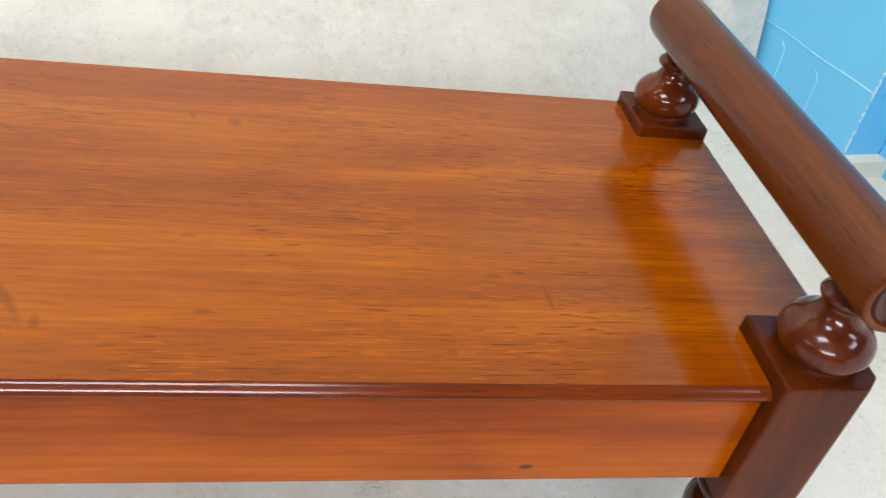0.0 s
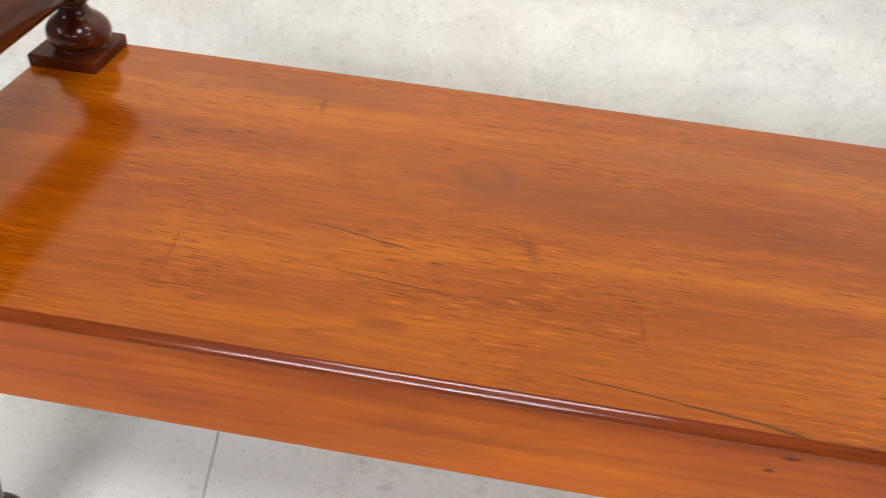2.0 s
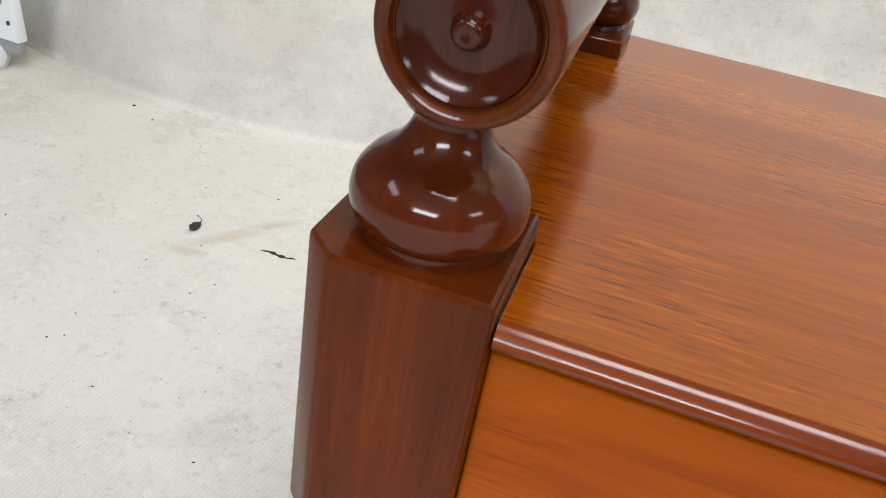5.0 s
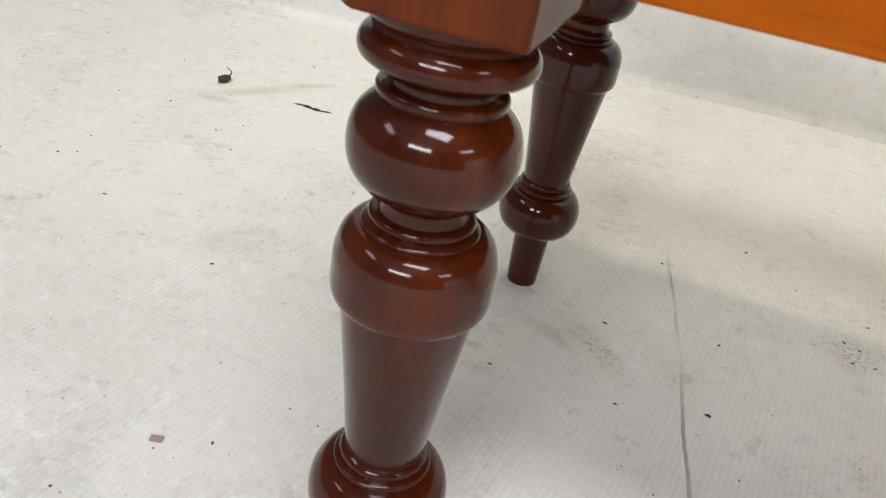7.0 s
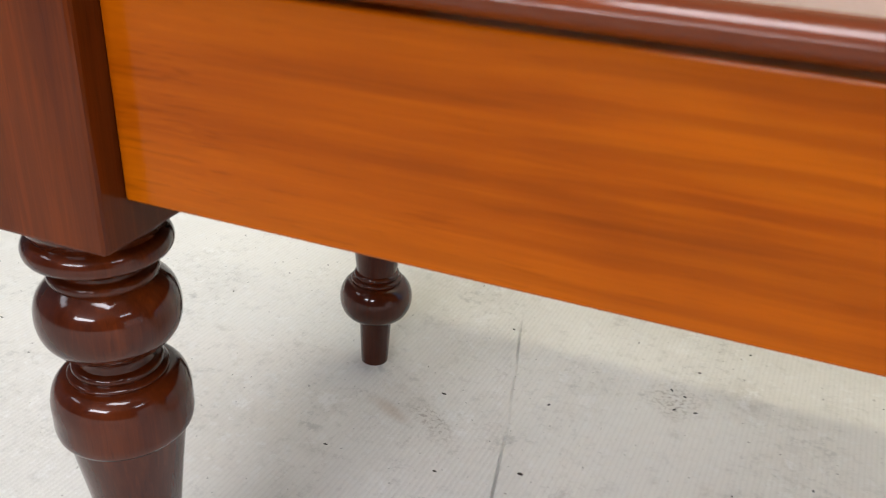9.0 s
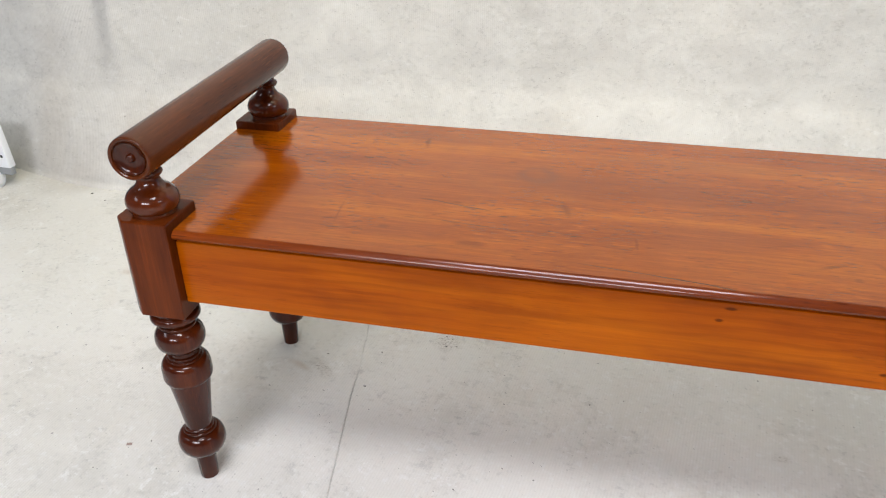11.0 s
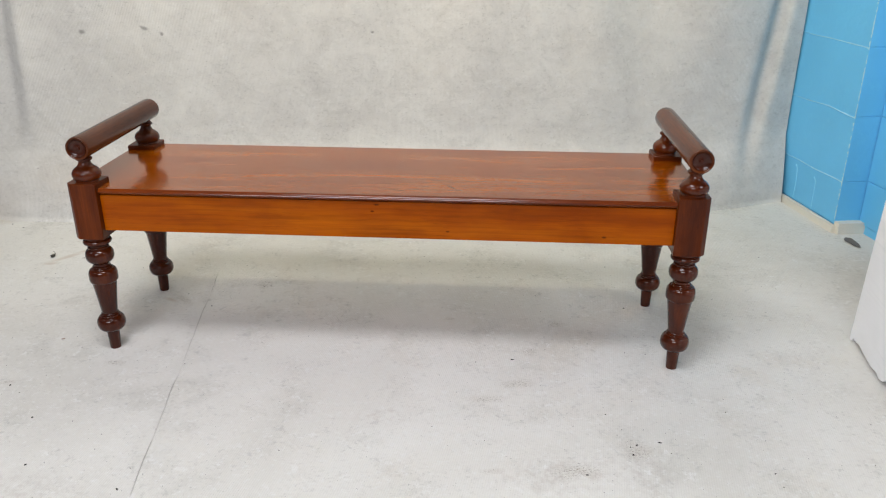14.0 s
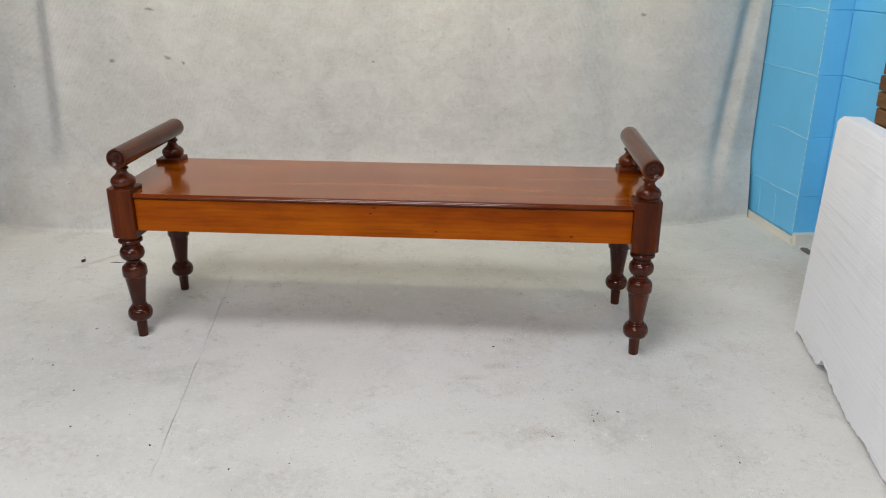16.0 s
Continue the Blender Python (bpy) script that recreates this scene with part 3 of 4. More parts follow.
def blue_wall():
    pts = [PIER_A, PIER_B, RETURN_C, RETURN_D, Vector((1.9, 0.590, 0)), Vector((1.9, 1.25, 0))]
    bm = bmesh.new()
    low = [bm.verts.new((p.x + 0.004, p.y + 0.004, 0)) for p in pts]
    high = [bm.verts.new((p.x + 0.004, p.y + 0.004, ROOM_H)) for p in pts]
    bm.faces.new(low)
    bm.faces.new(high)
    for i in range(len(pts)):
        j = (i + 1) % len(pts)
        bm.faces.new((low[i], low[j], high[j], high[i]))
    core = tagged(ob_from("wall_blue", bm, M_MORTAR), "sky-blue painted concrete block wall with a shallow pier", "wall", kind="structure")
    wall_run(core, PIER_A, PIER_B, -0.044, 12, [0.50], 0.0005)
    wall_run(core, PIER_B, RETURN_C, -0.044, 12, [0.5], 0.0022)
    wall_run(core, RETURN_C, RETURN_D, -0.044, 12, [0.44], 0.0028)
    way = (PIER_B - PIER_A).normalized()
    out = Vector((way.y, -way.x, 0))
    chip = bmesh.new()
    rng = random.Random(5)
    for k in range(320):
        z, tall, wide = 0.04 + rng.random() ** 1.1 * 1.9, rng.uniform(0.004, 0.016), rng.uniform(0.002, 0.007)
        c = PIER_B + out * 0.0005 - way * rng.uniform(-0.0006, 0.001)
        v = [chip.verts.new(c + Vector((0, 0, z + dz)) - way * w + out * o) for dz, w, o in (
            (0, 0, 0.0004), (tall * 0.4, wide, 0.0004), (tall, 0.0006, 0.0004), (tall * 0.7, -0.001, 0.0004), (tall * 0.5, 0.001, 0.0018))]
        for q in ((0, 1, 4), (1, 2, 4), (2, 3, 4), (3, 0, 4)):
            chip.faces.new([v[i] for i in q])
    ob_from("paint_chips", chip, M_CHIP, core, "pale chips along the pier's corner")
    for s, top in ((0.10, 0.165), (0.22, 0.160), (0.345, 0.150)):
        bm = bmesh.new()
        prev = None
        for k in range(13):
            z = 0.034 + (top - 0.034) * k / 12
            c = PIER_A + way * (s + 0.003 * noise.noise((s * 30, z * 18, 2)) - (0.016 * step(z, top - 0.014, top))) + Vector((0, 0, z))
            ring = [bm.verts.new(c + way * w + out * o) for w, o in ((-0.0022, -0.0005), (0, 0.0016), (0.0022, -0.0005))]
            if prev:
                for i in range(2):
                    bm.faces.new((prev[i], prev[i + 1], ring[i + 1], ring[i]))
            prev = ring
        ob_from("paint_run", bm, M_RUN, core, "", 60)
    # thick pale paint standing proud along the bed joints, thinning away from the corner
    for c in range(1, 6):
        z0 = -0.044 + 0.225 * c
        bm = bmesh.new()
        prev = None
        for k in range(41):
            s = k / 40 * 0.40
            thick = 0.0034 * (1 - s / 0.40) ** 0.6 * (0.75 + 0.5 * noise.noise((s * 40, c * 3.1, 6))) + 0.0002
            at = PIER_B - way * s + Vector((0, 0, z0 + 0.006 * noise.noise((s * 9, c * 2.7, 1)) - 0.004 * math.exp(-s / 0.03)))
            ring = [bm.verts.new(at + Vector((0, 0, dz)) + out * o) for dz, o in ((-thick, -0.0005), (0, 0.0022), (thick, -0.0005))]
            if prev:
                for i in range(2):
                    bm.faces.new((prev[i], prev[i + 1], ring[i + 1], ring[i]))
            prev = ring
        ob_from("paint_ridge", bm, M_RIDGE, core, "pale paint ridge along a bed joint", 60)
    return core


blue_wall()
skirt = bmesh.new()
for a, b, deep, tall in ((PIER_A, PIER_B, 0.014, 0.026), (PIER_B, RETURN_C + Vector((0.06, 0.009, 0)), 0.030, 0.040)):
    d = (b - a).normalized()
    out = Vector((d.y, -d.x, 0)) * deep
    lo = [a, b + d * 0.012, b + out + d * 0.012, a + out]
    v = [skirt.verts.new((p.x, p.y, z)) for z in (0.0, tall) for p in lo]
    for q in ((0, 1, 2, 3), (4, 5, 6, 7), (0, 1, 5, 4), (1, 2, 6, 5), (2, 3, 7, 6), (3, 0, 4, 7)):
        skirt.faces.new([v[i] for i in q])
tagged(ob_from("baseboard", skirt, M_SKIRT), "narrow chipped white strip along the blue wall's foot", "baseboard", kind="structure")

gap_bm = bmesh.new()
gap_rim = [gap_bm.verts.new((x, y, 0.004)) for x, y in ((1.444, 0.712), (1.456, 0.730), (1.474, 0.722), (1.478, 0.672), (1.472, 0.640), (1.456, 0.664))]
gap_bm.faces.new(gap_rim)
for v in bmesh.ops.extrude_face_region(gap_bm, geom=gap_bm.faces[:])["geom"]:
    if isinstance(v, bmesh.types.BMVert):
        v.co.z += 0.002
tagged(ob_from("trim_gap", gap_bm, M_GAP), "dark rough screed showing past the canvas edge", "floor edge", kind="structure")

# a black strip drawn in place of the shadow gap beside the canvas
edging = bmesh.new()
way = (PIER_B - PIER_A).normalized()
out = Vector((way.y, -way.x, 0))
prev = None
for k in range(60):
    z = 0.035 + k * 0.045
    c = PIER_A + way * (0.092 + 0.0012 * noise.noise((z * 3, 0, 5))) + Vector((0, 0, z))
    ring = [edging.verts.new(c + way * w + out * o) for w, o in ((-0.0018, 0.0), (-0.0018, 0.004), (0.0018, 0.004), (0.0018, 0.0))]
    if prev:
        for i in range(3):
            edging.faces.new((prev[i], prev[i + 1], ring[i + 1], ring[i]))
    prev = ring
tagged(ob_from("trim", edging, M_SHADOW_STUD), "thin black strip standing for the shadow gap between canvas sheet and blue pier", "edging", kind="structure")

# ---- the bench ----
bench = tagged(new("bench"), "long polished mahogany window bench with turned legs and rolled end rails", "bench")
LX, RX, FY, BY = -0.6952, 0.6985, -0.168, 0.1735   # centres of the uprights
HALF, TOP, UNDER = 0.0362, 0.442, 0.305          # upright blocks
SEAT_Z, SEAT_T = 0.4295, 0.0138


def seat_board():
    x0, x1, y0, y1 = LX - 0.0385, RX + 0.0385, -0.1970, 0.2110
    gap = 0.0007
    xi0, xi1, yi = LX + HALF + gap, RX - HALF - gap, FY + HALF + gap
    outline = [(xi0, y0), (xi1, y0), (xi1, yi), (x1, yi), (x1, y1), (x0, y1), (x0, yi), (xi0, yi)]
    bm = bmesh.new()
    low = [bm.verts.new((x, y, SEAT_Z - SEAT_T)) for x, y in outline]
    high = [bm.verts.new((x, y, SEAT_Z)) for x, y in outline]
    bm.faces.new(low)
    bm.faces.new(high)
    n = len(outline)
    for i in range(n):
        bm.faces.new((low[i], low[(i + 1) % n], high[(i + 1) % n], high[i]))
    front = [e for e in bm.edges if all(abs(v.co.y - y0) < 1e-6 for v in e.verts) and abs(e.verts[0].co.z - e.verts[1].co.z) < 1e-6]
    bmesh.ops.bevel(bm, geom=front, offset=0.0070, segments=8, affect="EDGES", profile=0.37)
    rest = [e for e in bm.edges if all(v.co.z > SEAT_Z - 1e-5 for v in e.verts) and all(v.co.y > yi - 1e-4 for v in e.verts) and len(e.link_faces) == 2]
    bmesh.ops.bevel(bm, geom=rest, offset=0.0018, segments=2, affect="EDGES", profile=0.5)
    return bm


seat = part("seat", seat_board(), M_SEAT, bench, "orange-brown plank seat with dents and a split front edge", 50)
# the rounded front edge is a deeper red than the seat's top
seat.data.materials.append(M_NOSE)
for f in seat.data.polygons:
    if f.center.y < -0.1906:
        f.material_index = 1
part("front_apron", block(LX + HALF, RX - HALF, -0.1895, -0.168, 0.3250, SEAT_Z - SEAT_T - 0.0028, 0.0012), M_APRON, bench, "glowing orange-brown front board")
part("back_apron", block(LX + HALF, RX - HALF, 0.172, 0.192, 0.3250, SEAT_Z - SEAT_T, 0.0012), M_APRON, bench)
for x in (LX, RX):
    s = -1 if x < 0 else 1
    part("side_apron", block(x + s * 0.012 - 0.009, x + s * 0.012 + 0.009, FY + HALF, BY - HALF, 0.3250, SEAT_Z - SEAT_T, 0.0012), M_RAIL, bench)


def upright(mirror):
    """The square block of an upright; its outer front corner is cut off."""
    c = 0.0125
    h = HALF
    plan = [(-h + c, -h), (h, -h), (h, h), (-h, h), (-h, -h + c)]
    if mirror:
        plan = [(-x, y) for x, y in plan]
    bm = bmesh.new()
    low = [bm.verts.new((x, y, UNDER)) for x, y in plan]
    high = [bm.verts.new((x, y, TOP)) for x, y in plan]
    bm.faces.new(low)
    bm.faces.new(high)
    n = len(plan)
    for i in range(n):
        bm.faces.new((low[i], low[(i + 1) % n], high[(i + 1) % n], high[i]))
    bmesh.ops.bevel(bm, geom=bm.edges[:], offset=0.0022, segments=2, affect="EDGES", profile=0.5)
    return bm


LEG = smoothed([
    (0.0, 0.308), (0.034, 0.308), (0.034, 0.308), (0.0330, 0.303), (0.0308, 0.300), (0.0300, 0.2975), (0.0300, 0.2975), (0.0332, 0.2955), (0.0348, 0.2915),
    (0.0336, 0.2875), (0.0290, 0.2850), (0.0290, 0.2850), (0.0242, 0.2840), (0.0216, 0.2815), (0.0216, 0.2785), (0.0216, 0.2785), (0.0254, 0.2778), (0.0262, 0.2755), (0.0254, 0.2732), (0.0254, 0.2732),
    (0.0292, 0.2700), (0.0328, 0.2655), (0.0348, 0.2590), (0.0349, 0.2515), (0.0328, 0.2445), (0.0278, 0.2385), (0.0216, 0.2352), (0.0216, 0.2352),
    (0.0194, 0.2335), (0.0188, 0.2300), (0.0192, 0.2275), (0.0192, 0.2275), (0.0222, 0.2265), (0.0230, 0.2246), (0.0222, 0.2228), (0.0222, 0.2228), (0.0252, 0.2214), (0.0252, 0.2198), (0.0252, 0.2198),
    (0.0292, 0.2188), (0.0330, 0.2148), (0.0350, 0.2090), (0.0355, 0.2050), (0.0355, 0.2050), (0.0356, 0.1925), (0.0356, 0.1925), (0.0349, 0.1886), (0.0332, 0.1862), (0.0311, 0.1850), (0.0311, 0.1850),
    (0.0305, 0.1830), (0.0272, 0.1600), (0.0236, 0.1330), (0.0198, 0.1010), (0.0198, 0.1010), (0.0216, 0.0995), (0.0222, 0.0975), (0.0214, 0.0955), (0.0214, 0.0955), (0.0242, 0.0945), (0.0248, 0.0925), (0.0242, 0.0908), (0.0242, 0.0908),
    (0.0290, 0.0890), (0.0338, 0.0825), (0.0358, 0.0735), (0.0346, 0.0645), (0.0305, 0.0570), (0.0230, 0.0520), (0.0165, 0.0505), (0.0165, 0.0505),
    (0.0160, 0.0480), (0.0150, 0.0250), (0.0138, 0.0015), (0.0130, 0.0), (0.0130, 0.0), (0.0, 0.0),
], 3)
LEG = [(r * 0.945, h) for r, h in LEG]
BUN = smoothed([
    (0.0, 0.4395), (0.0290, 0.4395), (0.0290, 0.4395), (0.0300, 0.4420), (0.0295, 0.4440), (0.0295, 0.4440), (0.0338, 0.4468), (0.0362, 0.4520), (0.0366, 0.4575), (0.0345, 0.4640),
    (0.0285, 0.4705), (0.0215, 0.4750), (0.0172, 0.4800), (0.0150, 0.4850), (0.0150, 0.4880), (0.0150, 0.4880), (0.0185, 0.4890), (0.0205, 0.4915), (0.0205, 0.4940), (0.0180, 0.4965),
    (0.0160, 0.4990), (0.0150, 0.5090), (0.0150, 0.5090), (0.0, 0.5090),
], 4)
BUN = [(r * 0.885, h + (0.002 if h > 0.4435 else 0.0)) for r, h in BUN]
RAIL_R, RAIL_Z, RAIL_L = 0.0272, 0.5285, 0.2095
half_rail = [
    (0.0, -RAIL_L + 0.0080), (0.0202, -RAIL_L + 0.0080), (0.0202, -RAIL_L + 0.0080), (0.0202, -RAIL_L + 0.0012), (0.0202, -RAIL_L + 0.0012),
    (0.0206, -RAIL_L + 0.0024), (0.0214, -RAIL_L + 0.0024), (0.0220, -RAIL_L + 0.0006), (0.0220, -RAIL_L + 0.0006), (0.0245, -RAIL_L - 0.0006), (0.0262, -RAIL_L + 0.0006), (0.0268, -RAIL_L + 0.0030), (RAIL_R, -RAIL_L + 0.0070), (RAIL_R, -RAIL_L + 0.0070), (RAIL_R, -0.1),
]
DISH = smoothed([
    (0.0, -RAIL_L + 0.0005), (0.0030, -RAIL_L + 0.0000), (0.0048, -RAIL_L + 0.0018), (0.0058, -RAIL_L + 0.0050), (0.0058, -RAIL_L + 0.0050), (0.0120, -RAIL_L + 0.0054), (0.0175, -RAIL_L + 0.0034), (0.0200, -RAIL_L + 0.0012), (0.0200, -RAIL_L + 0.0012),
    (0.0200, -RAIL_L + 0.0079), (0.0200, -RAIL_L + 0.0079), (0.0, -RAIL_L + 0.0079),
], 3)
front_half = smoothed(half_rail, 3)
RAIL = front_half + [(RAIL_R, 0.0)] + [(r, -h) for r, h in reversed(front_half)]

for x, mirror in ((LX, False), (RX, True)):
    for y, back in ((FY, False), (BY, True)):
        b = part("post_block", upright(mirror), M_POST, bench, "", 30)
        if back:
            b.matrix_basis = Matrix.Translation((x + (-0.003 if x < 0 else 0.003), y, 0)) @ Matrix.Diagonal((1.0, -1.02, 1, 1))
            b.data.flip_normals()
        else:
            b.location = (x, y, 0)
for x in (LX, RX):
    for y in (FY - 0.003, BY - 0.006):
        leg = part("turned_leg", lathe(LEG, 56), M_TURNED, bench, "dark turned leg with ball, cup and ring", 38)
        leg.location = (x + (-0.008 if y > 0 else 0.0015 if x < 0 else 0.0), y, 0)
for x in (LX, RX):
    for y in (FY, BY):
        bun = part("bun_finial", lathe(BUN, 56), M_BUN, bench, "glossy dark bun turning under the rail", 38)
        bun.location = (x + (0.003 if x < 0 else 0.001), y - 0.001, 0)
for x in (LX + 0.009, RX + 0.000):
    r = part("hand_rail", lathe(RAIL, 64, "y"), M_RAIL, bench, "round mahogany rail with dished ends", 35)
    r.location = (x, -0.002, RAIL_Z)
    r.rotation_euler = (0, 0, 0.02 if x < 0 else 0.0)
    for side in (1, -1):
        part("rail_end", lathe([(a, b * side) for a, b in DISH], 48, "y"), M_TURNED, r, "dark dished end with a central boss", 35)

# ---- foam board ----
def foam_board():
    bm = bmesh.new()
    n, t, top = 110, 0.055, 0.64
    rng = random.Random(4)
    cols = []
    for i in range(n + 1):
        s = i / n * 1.22
        low = 0.010 + 0.010 * noise.noise((s * 9, 0, 3)) + 0.006 * noise.noise((s * 40, 0, 8))
        low += 0.030 * step(s, 0.235, 0.262) * (1 - step(s, 0.262, 0.40)) + rng.uniform(0, 0.003)
        low = max(0.0, low) if s > 0.02 else 0.0
        high = top - 0.012 * step(0.03 - s, 0, 0.03) + 0.004 * noise.noise((s * 6, 1, 1))
        cols.append((s, low, high))
    rows = []
    for s, low, high in cols:
        ring = [(0, low), (0, low + (high - low) * 0.5), (0, high - 0.008), (0.006, high), (t - 0.004, high), (t, high - 0.006), (t, low)]
        rows.append([bm.verts.new((dx, -s, z)) for dx, z in ring])
    for a, b in zip(rows, rows[1:]):
        for k in range(len(a)):
            j = (k + 1) % len(a)
            bm.faces.new((a[k], b[k], b[j], a[j]))
    bm.faces.new(rows[0])
    bm.faces.new(rows[-1])
    ob = ob_from("foam_board", bm, M_FOAM, smooth=40)
    ob.matrix_world = Matrix.Translation((1.190, 0.008, 0.0)) @ Matrix.Rotation(radians(-4.8), 4, "Z") @ Matrix.Rotation(radians(1.8), 4, "Y")
    return tagged(ob, "thick white expanded foam sheet standing on edge, broken lower edge", "foam board")


foam_board()

# ---- panel at the canvas's far edge ----
panel = tagged(new("display_panel"), "white upright panel with grey foot rail on a padded roll", "panel")
panel.matrix_world = Matrix.Translation((-1.672, 0.640, -0.006)) @ Matrix.Rotation(radians(-4), 4, "Z")


def prism(outline, y0, y1, bevel):
    """A solid whose (x, z) outline runs from y0 to y1."""
    bm = bmesh.new()
    a = [bm.verts.new((x, y0, z)) for x, z in outline]
    b = [bm.verts.new((x, y1, z)) for x, z in outline]
    bm.faces.new(a)
    bm.faces.new(b)
    for k in range(len(a)):
        n = (k + 1) % len(a)
        bm.faces.new((a[k], a[n], b[n], b[k]))
    bmesh.ops.bevel(bm, geom=bm.edges[:], offset=bevel, segments=2, affect="EDGES", profile=0.5)
    return bm


part("body", prism([(0.0, 0.062), (-0.012, 0.185), (-0.30, 0.185), (-0.30, 0.062)], 0.0, 0.022, 0.003), M_WHITE, panel)
part("base", prism([(-0.003, 0.041), (-0.003, 0.063), (-0.297, 0.063), (-0.297, 0.041)], 0.003, 0.019, 0.002), M_GREY, panel, "grey plastic base")
latch = part("latch", block(-0.006, 0.006, -0.004, 0.004, -0.026, 0.026, 0.002), M_GREY, panel)
latch.matrix_basis = Matrix.Translation((-0.024, -0.001, 0.150)) @ Matrix.Rotation(radians(20), 4, "Y")
for x, z in ((-0.062, 0.140), (-0.016, 0.095)):
    part("stud", block(x - 0.0025, x + 0.0025, -0.003, 0.002, z - 0.0035, z + 0.0035, 0.001), M_SHADOW_STUD, panel)
foot = part("foot", lathe(smoothed([(0.0, -0.12), (0.012, -0.119), (0.0205, -0.110), (0.0235, -0.095), (0.0235, 0.095), (0.0205, 0.110), (0.012, 0.119), (0.0, 0.12)], 3), 28), M_WHITE, panel, "white padded roll")
foot.matrix_basis = Matrix.Translation((-0.155, -0.006, 0.0295)) @ Matrix.Rotation(radians(90), 4, "Y")
tagged(ob_from("bag", block(-2.03, -1.88, 0.74, 0.84, 0.0, 0.30, 0.025, 4), M_TEAL, smooth=50), "teal blue canvas bag standing behind the white panel", "bag")

# ---- timber past the blue wall's end ----
rack = tagged(new("timber_stack"), "stack of brown timber planks behind the blue wall", "timber")
rack.location = (1.66, 0.40, 0)
for k in range(14):
    part("plank", block(-0.12, 0.30 + 0.03 * math.sin(k * 2.1), -0.45, 0.14 + 0.01 * math.sin(k * 3.7), k * 0.052, k * 0.052 + 0.047, 0.003), M_TIMBER, rack)

# ---- litter on the canvas ----
tuft_bm = bmesh.new()
bmesh.ops.create_icosphere(tuft_bm, subdivisions=2, radius=0.008)
for v in tuft_bm.verts:
    v.co = Vector((v.co.x * 0.8, v.co.y * 1.3, (v.co.z + 0.008) * 0.6)) * (1 + 0.35 * noise.noise(v.co * 300))
prev = None
for k in range(9):
    a = k / 8 * 2.4
    c = Vector((0.001 + 0.005 * math.sin(a * 1.6), 0.005 + 0.004 * k / 8, 0.006 + 0.014 * k / 8 - 0.004 * (k / 8) ** 4))
    ring = [tuft_bm.verts.new(c + Vector((0.0009 * math.cos(q), 0, 0.0009 * math.sin(q)))) for q in (0, 2.1, 4.2)]
    if prev:
        for i in range(3):
            tuft_bm.faces.new((prev[i], prev[(i + 1) % 3], ring[(i + 1) % 3], ring[i]))
    prev = ring
tuft = tagged(ob_from("lint_tuft", tuft_bm, M_CRUMB), "black tuft of lint with a curled tail on the canvas", "lint")
tuft.location = (-1.156, 0.376, 0.0)


def crumb(bm, x, y, size, seed):
    r = random.Random(seed)
    a, ln = r.uniform(0, 3.14), r.uniform(1.0, 2.6)
    pts = []
    for k in range(5):
        q = k / 5 * 2 * math.pi
        px, py = size * ln * math.cos(q) * r.uniform(0.7, 1.1), size * math.sin(q) * r.uniform(0.7, 1.1)
        pts.append((x + px * math.cos(a) - py * math.sin(a), y + px * math.sin(a) + py * math.cos(a)))
    low = [bm.verts.new((px, py, 0.0)) for px, py in pts]
    high = [bm.verts.new((x + (px - x) * 0.6, y + (py - y) * 0.6, size * 0.7)) for px, py in pts]
    bm.faces.new(high)
    for k in range(5):
        bm.faces.new((low[k], low[(k + 1) % 5], high[(k + 1) % 5], high[k]))


crumbs = bmesh.new()
pale = bmesh.new()
crumb(pale, 0, 0, 0.0032, 77)
pale_ob = tagged(ob_from('chip', pale, M_WHITE), 'small white chip lying on the canvas', 'litter')
pale_ob.location = (-1.412, 0.690, 0.004)
named = [(-1.103, 0.508), (-1.066, 0.281), (-0.932, 0.033), (-0.528, 0.070), (-0.621, 0.143), (-0.590, 0.276), (-0.422, 0.240), (-0.417, 0.210), (-0.398, 0.213),
         (-0.527, 0.168), (-0.409, 0.234), (-0.286, 0.075), (0.223, -0.183), (0.455, -0.598), (0.595, -0.110), (0.138, -0.459), (-0.662, -0.246), (0.361, -0.113), (0.515, -0.386), (-0.259, -0.456)]
for k, (x, y) in enumerate(named):
    crumb(crumbs, x, y, 0.0012 if k not in (3, 13, 18) else 0.0018, 100 + k)
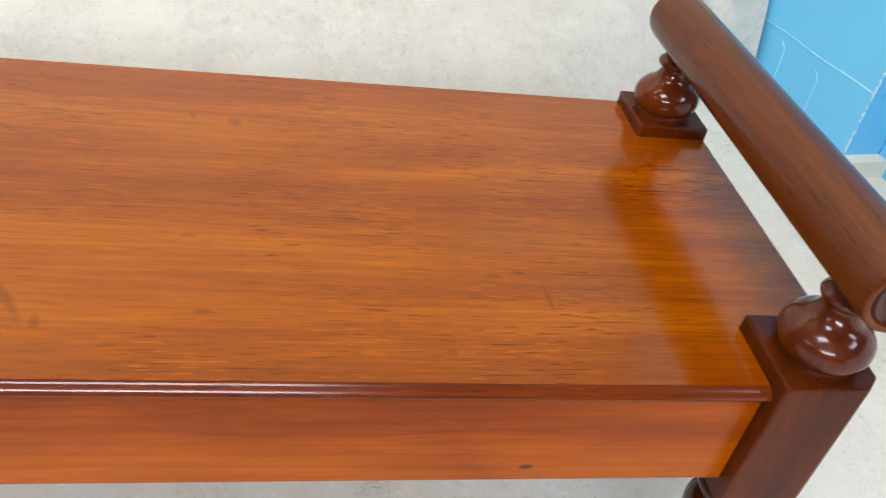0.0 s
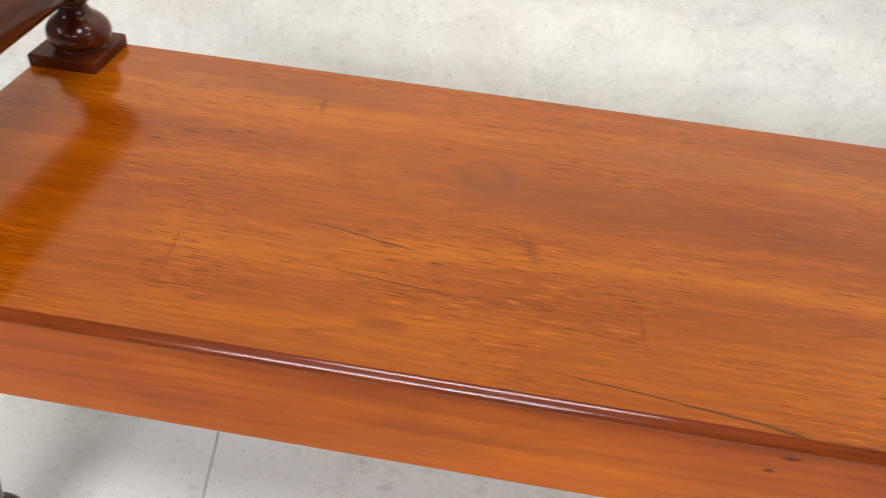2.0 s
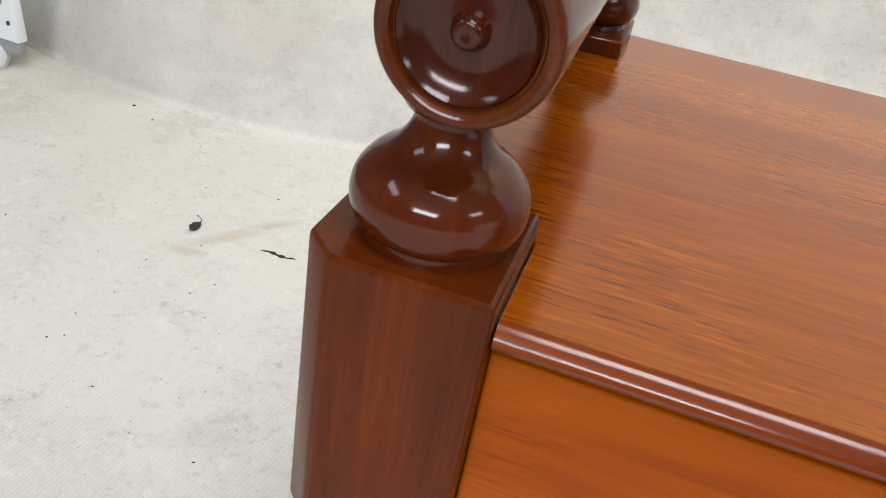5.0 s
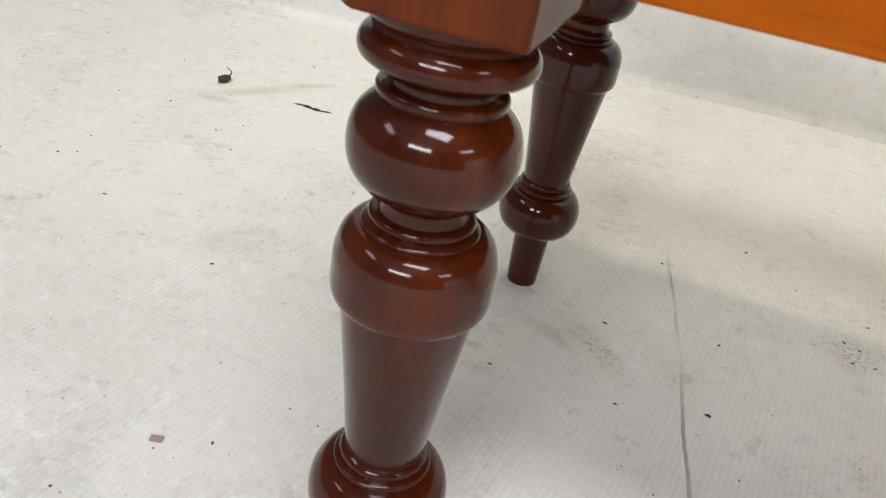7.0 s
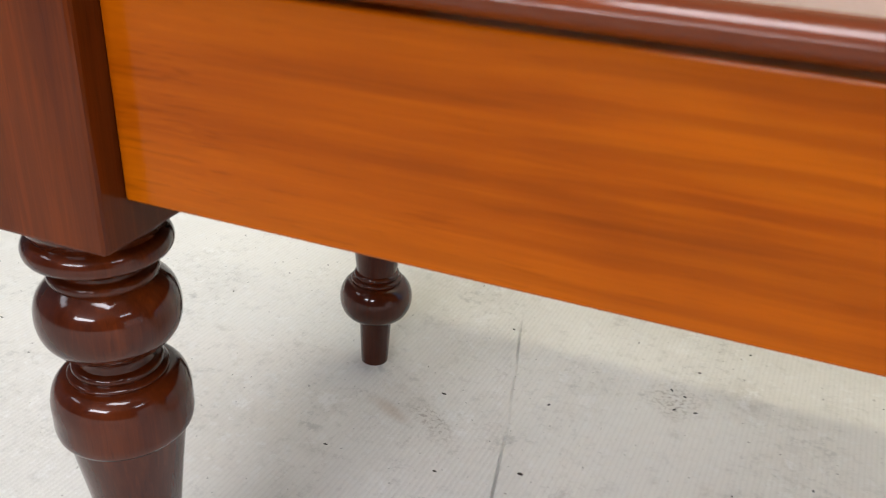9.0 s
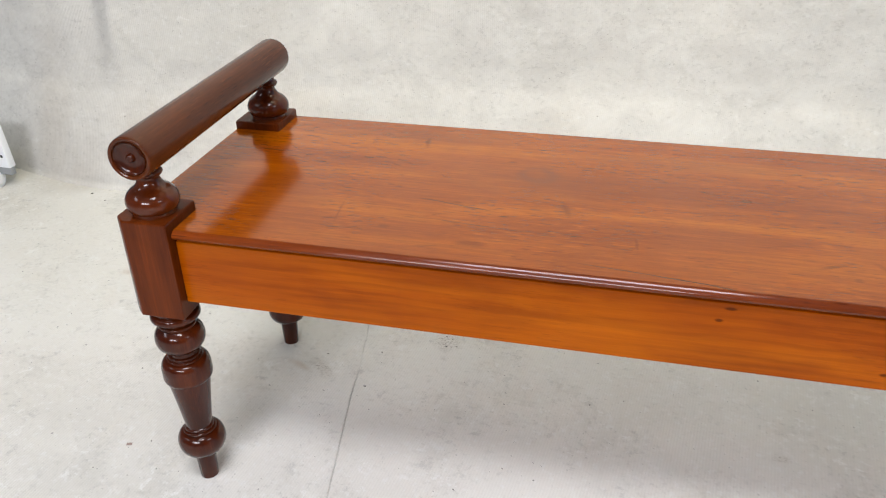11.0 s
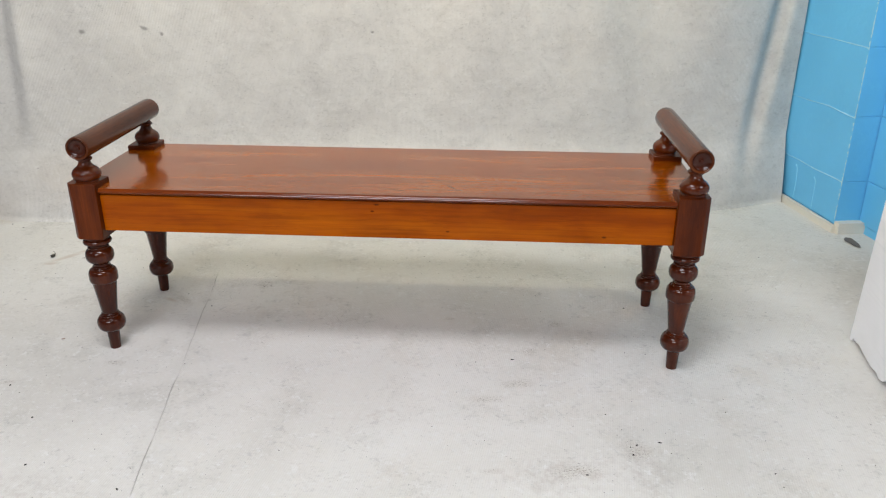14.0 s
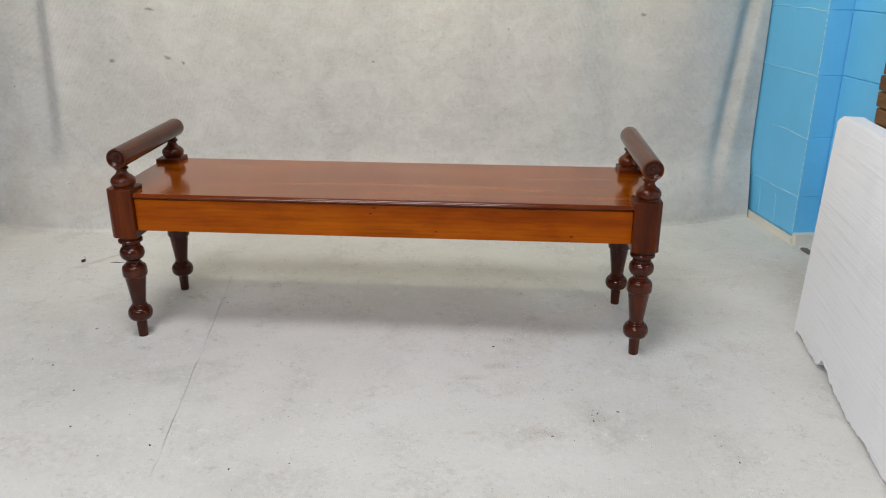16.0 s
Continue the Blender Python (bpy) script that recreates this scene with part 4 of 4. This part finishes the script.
for k, (x, y) in enumerate([(-0.932, -0.338), (-0.858, -0.367), (-0.844, -0.151), (-1.456, 0.653), (-1.399, 0.624), (-0.460, -0.355), (-0.735, -0.489), (-0.556, -0.537), (-0.447, -0.642), (-0.445, -0.705),
                            (-0.418, -0.756), (-0.542, -0.753), (-0.660, -0.647), (-0.291, -0.651), (-0.241, -0.778), (-0.117, -0.747), (-0.046, -0.813), (0.126, -0.650), (0.117, -0.670), (0.021, -0.728), (0.313, -0.165),
                            (0.244, -0.220), (0.553, -0.502), (0.567, -0.494), (0.581, -0.522), (0.555, -0.527), (0.825, -0.567), (0.829, -0.607), (0.853, -0.668), (1.059, -0.183), (1.113, 0.540), (0.617, -0.482), (0.441, -0.436), (0.627, 0.140)]):
    crumb(crumbs, x, y, 0.0017 + 0.0009 * math.sin(k * 2.3), 400 + k)
rng = random.Random(21)
for k in range(700):
    crumb(crumbs, rng.uniform(-1.6, 1.1), rng.uniform(-1.1, 0.8), rng.choice((0.0004, 0.0005, 0.0007, 0.0010)), k)
tagged(ob_from("crumbs", crumbs, M_CRUMB), "dark crumbs and grit strewn over the canvas", "litter", kind="stuff")
sl = bmesh.new()
prev = None
for k in range(9):
    q = k / 8
    wide, c = 0.0003 + 0.0022 * math.sin(math.pi * q) ** 0.7 * (1 + 0.5 * math.sin(q * 23)), Vector((-1.058 + 0.050 * q, 0.376 + 0.005 * q + 0.002 * math.sin(q * 7), 0.0))
    ring = [sl.verts.new(c + d) for d in (Vector((-0.3 * wide, -wide, 0)), Vector((0, -0.4 * wide, wide * 0.9)), Vector((0, 0.5 * wide, wide * 0.7)), Vector((0.3 * wide, wide, 0)))]
    if prev:
        for i in range(3):
            sl.faces.new((prev[i], prev[i + 1], ring[i + 1], ring[i]))
    prev = ring
tagged(ob_from("bark_sliver", sl, M_CRUMB), "dark sliver of bark lying on the canvas", "litter")
scrap = tagged(ob_from("paper_scrap", block(-0.0042, 0.0042, -0.0026, 0.0026, 0.0, 0.0010, 0.0003), M_SCRAP), "small brown paper scrap on the canvas floor", "litter")
scrap.location, scrap.rotation_euler = (-0.847, -0.144, 0.0), (0, 0, 0.3)
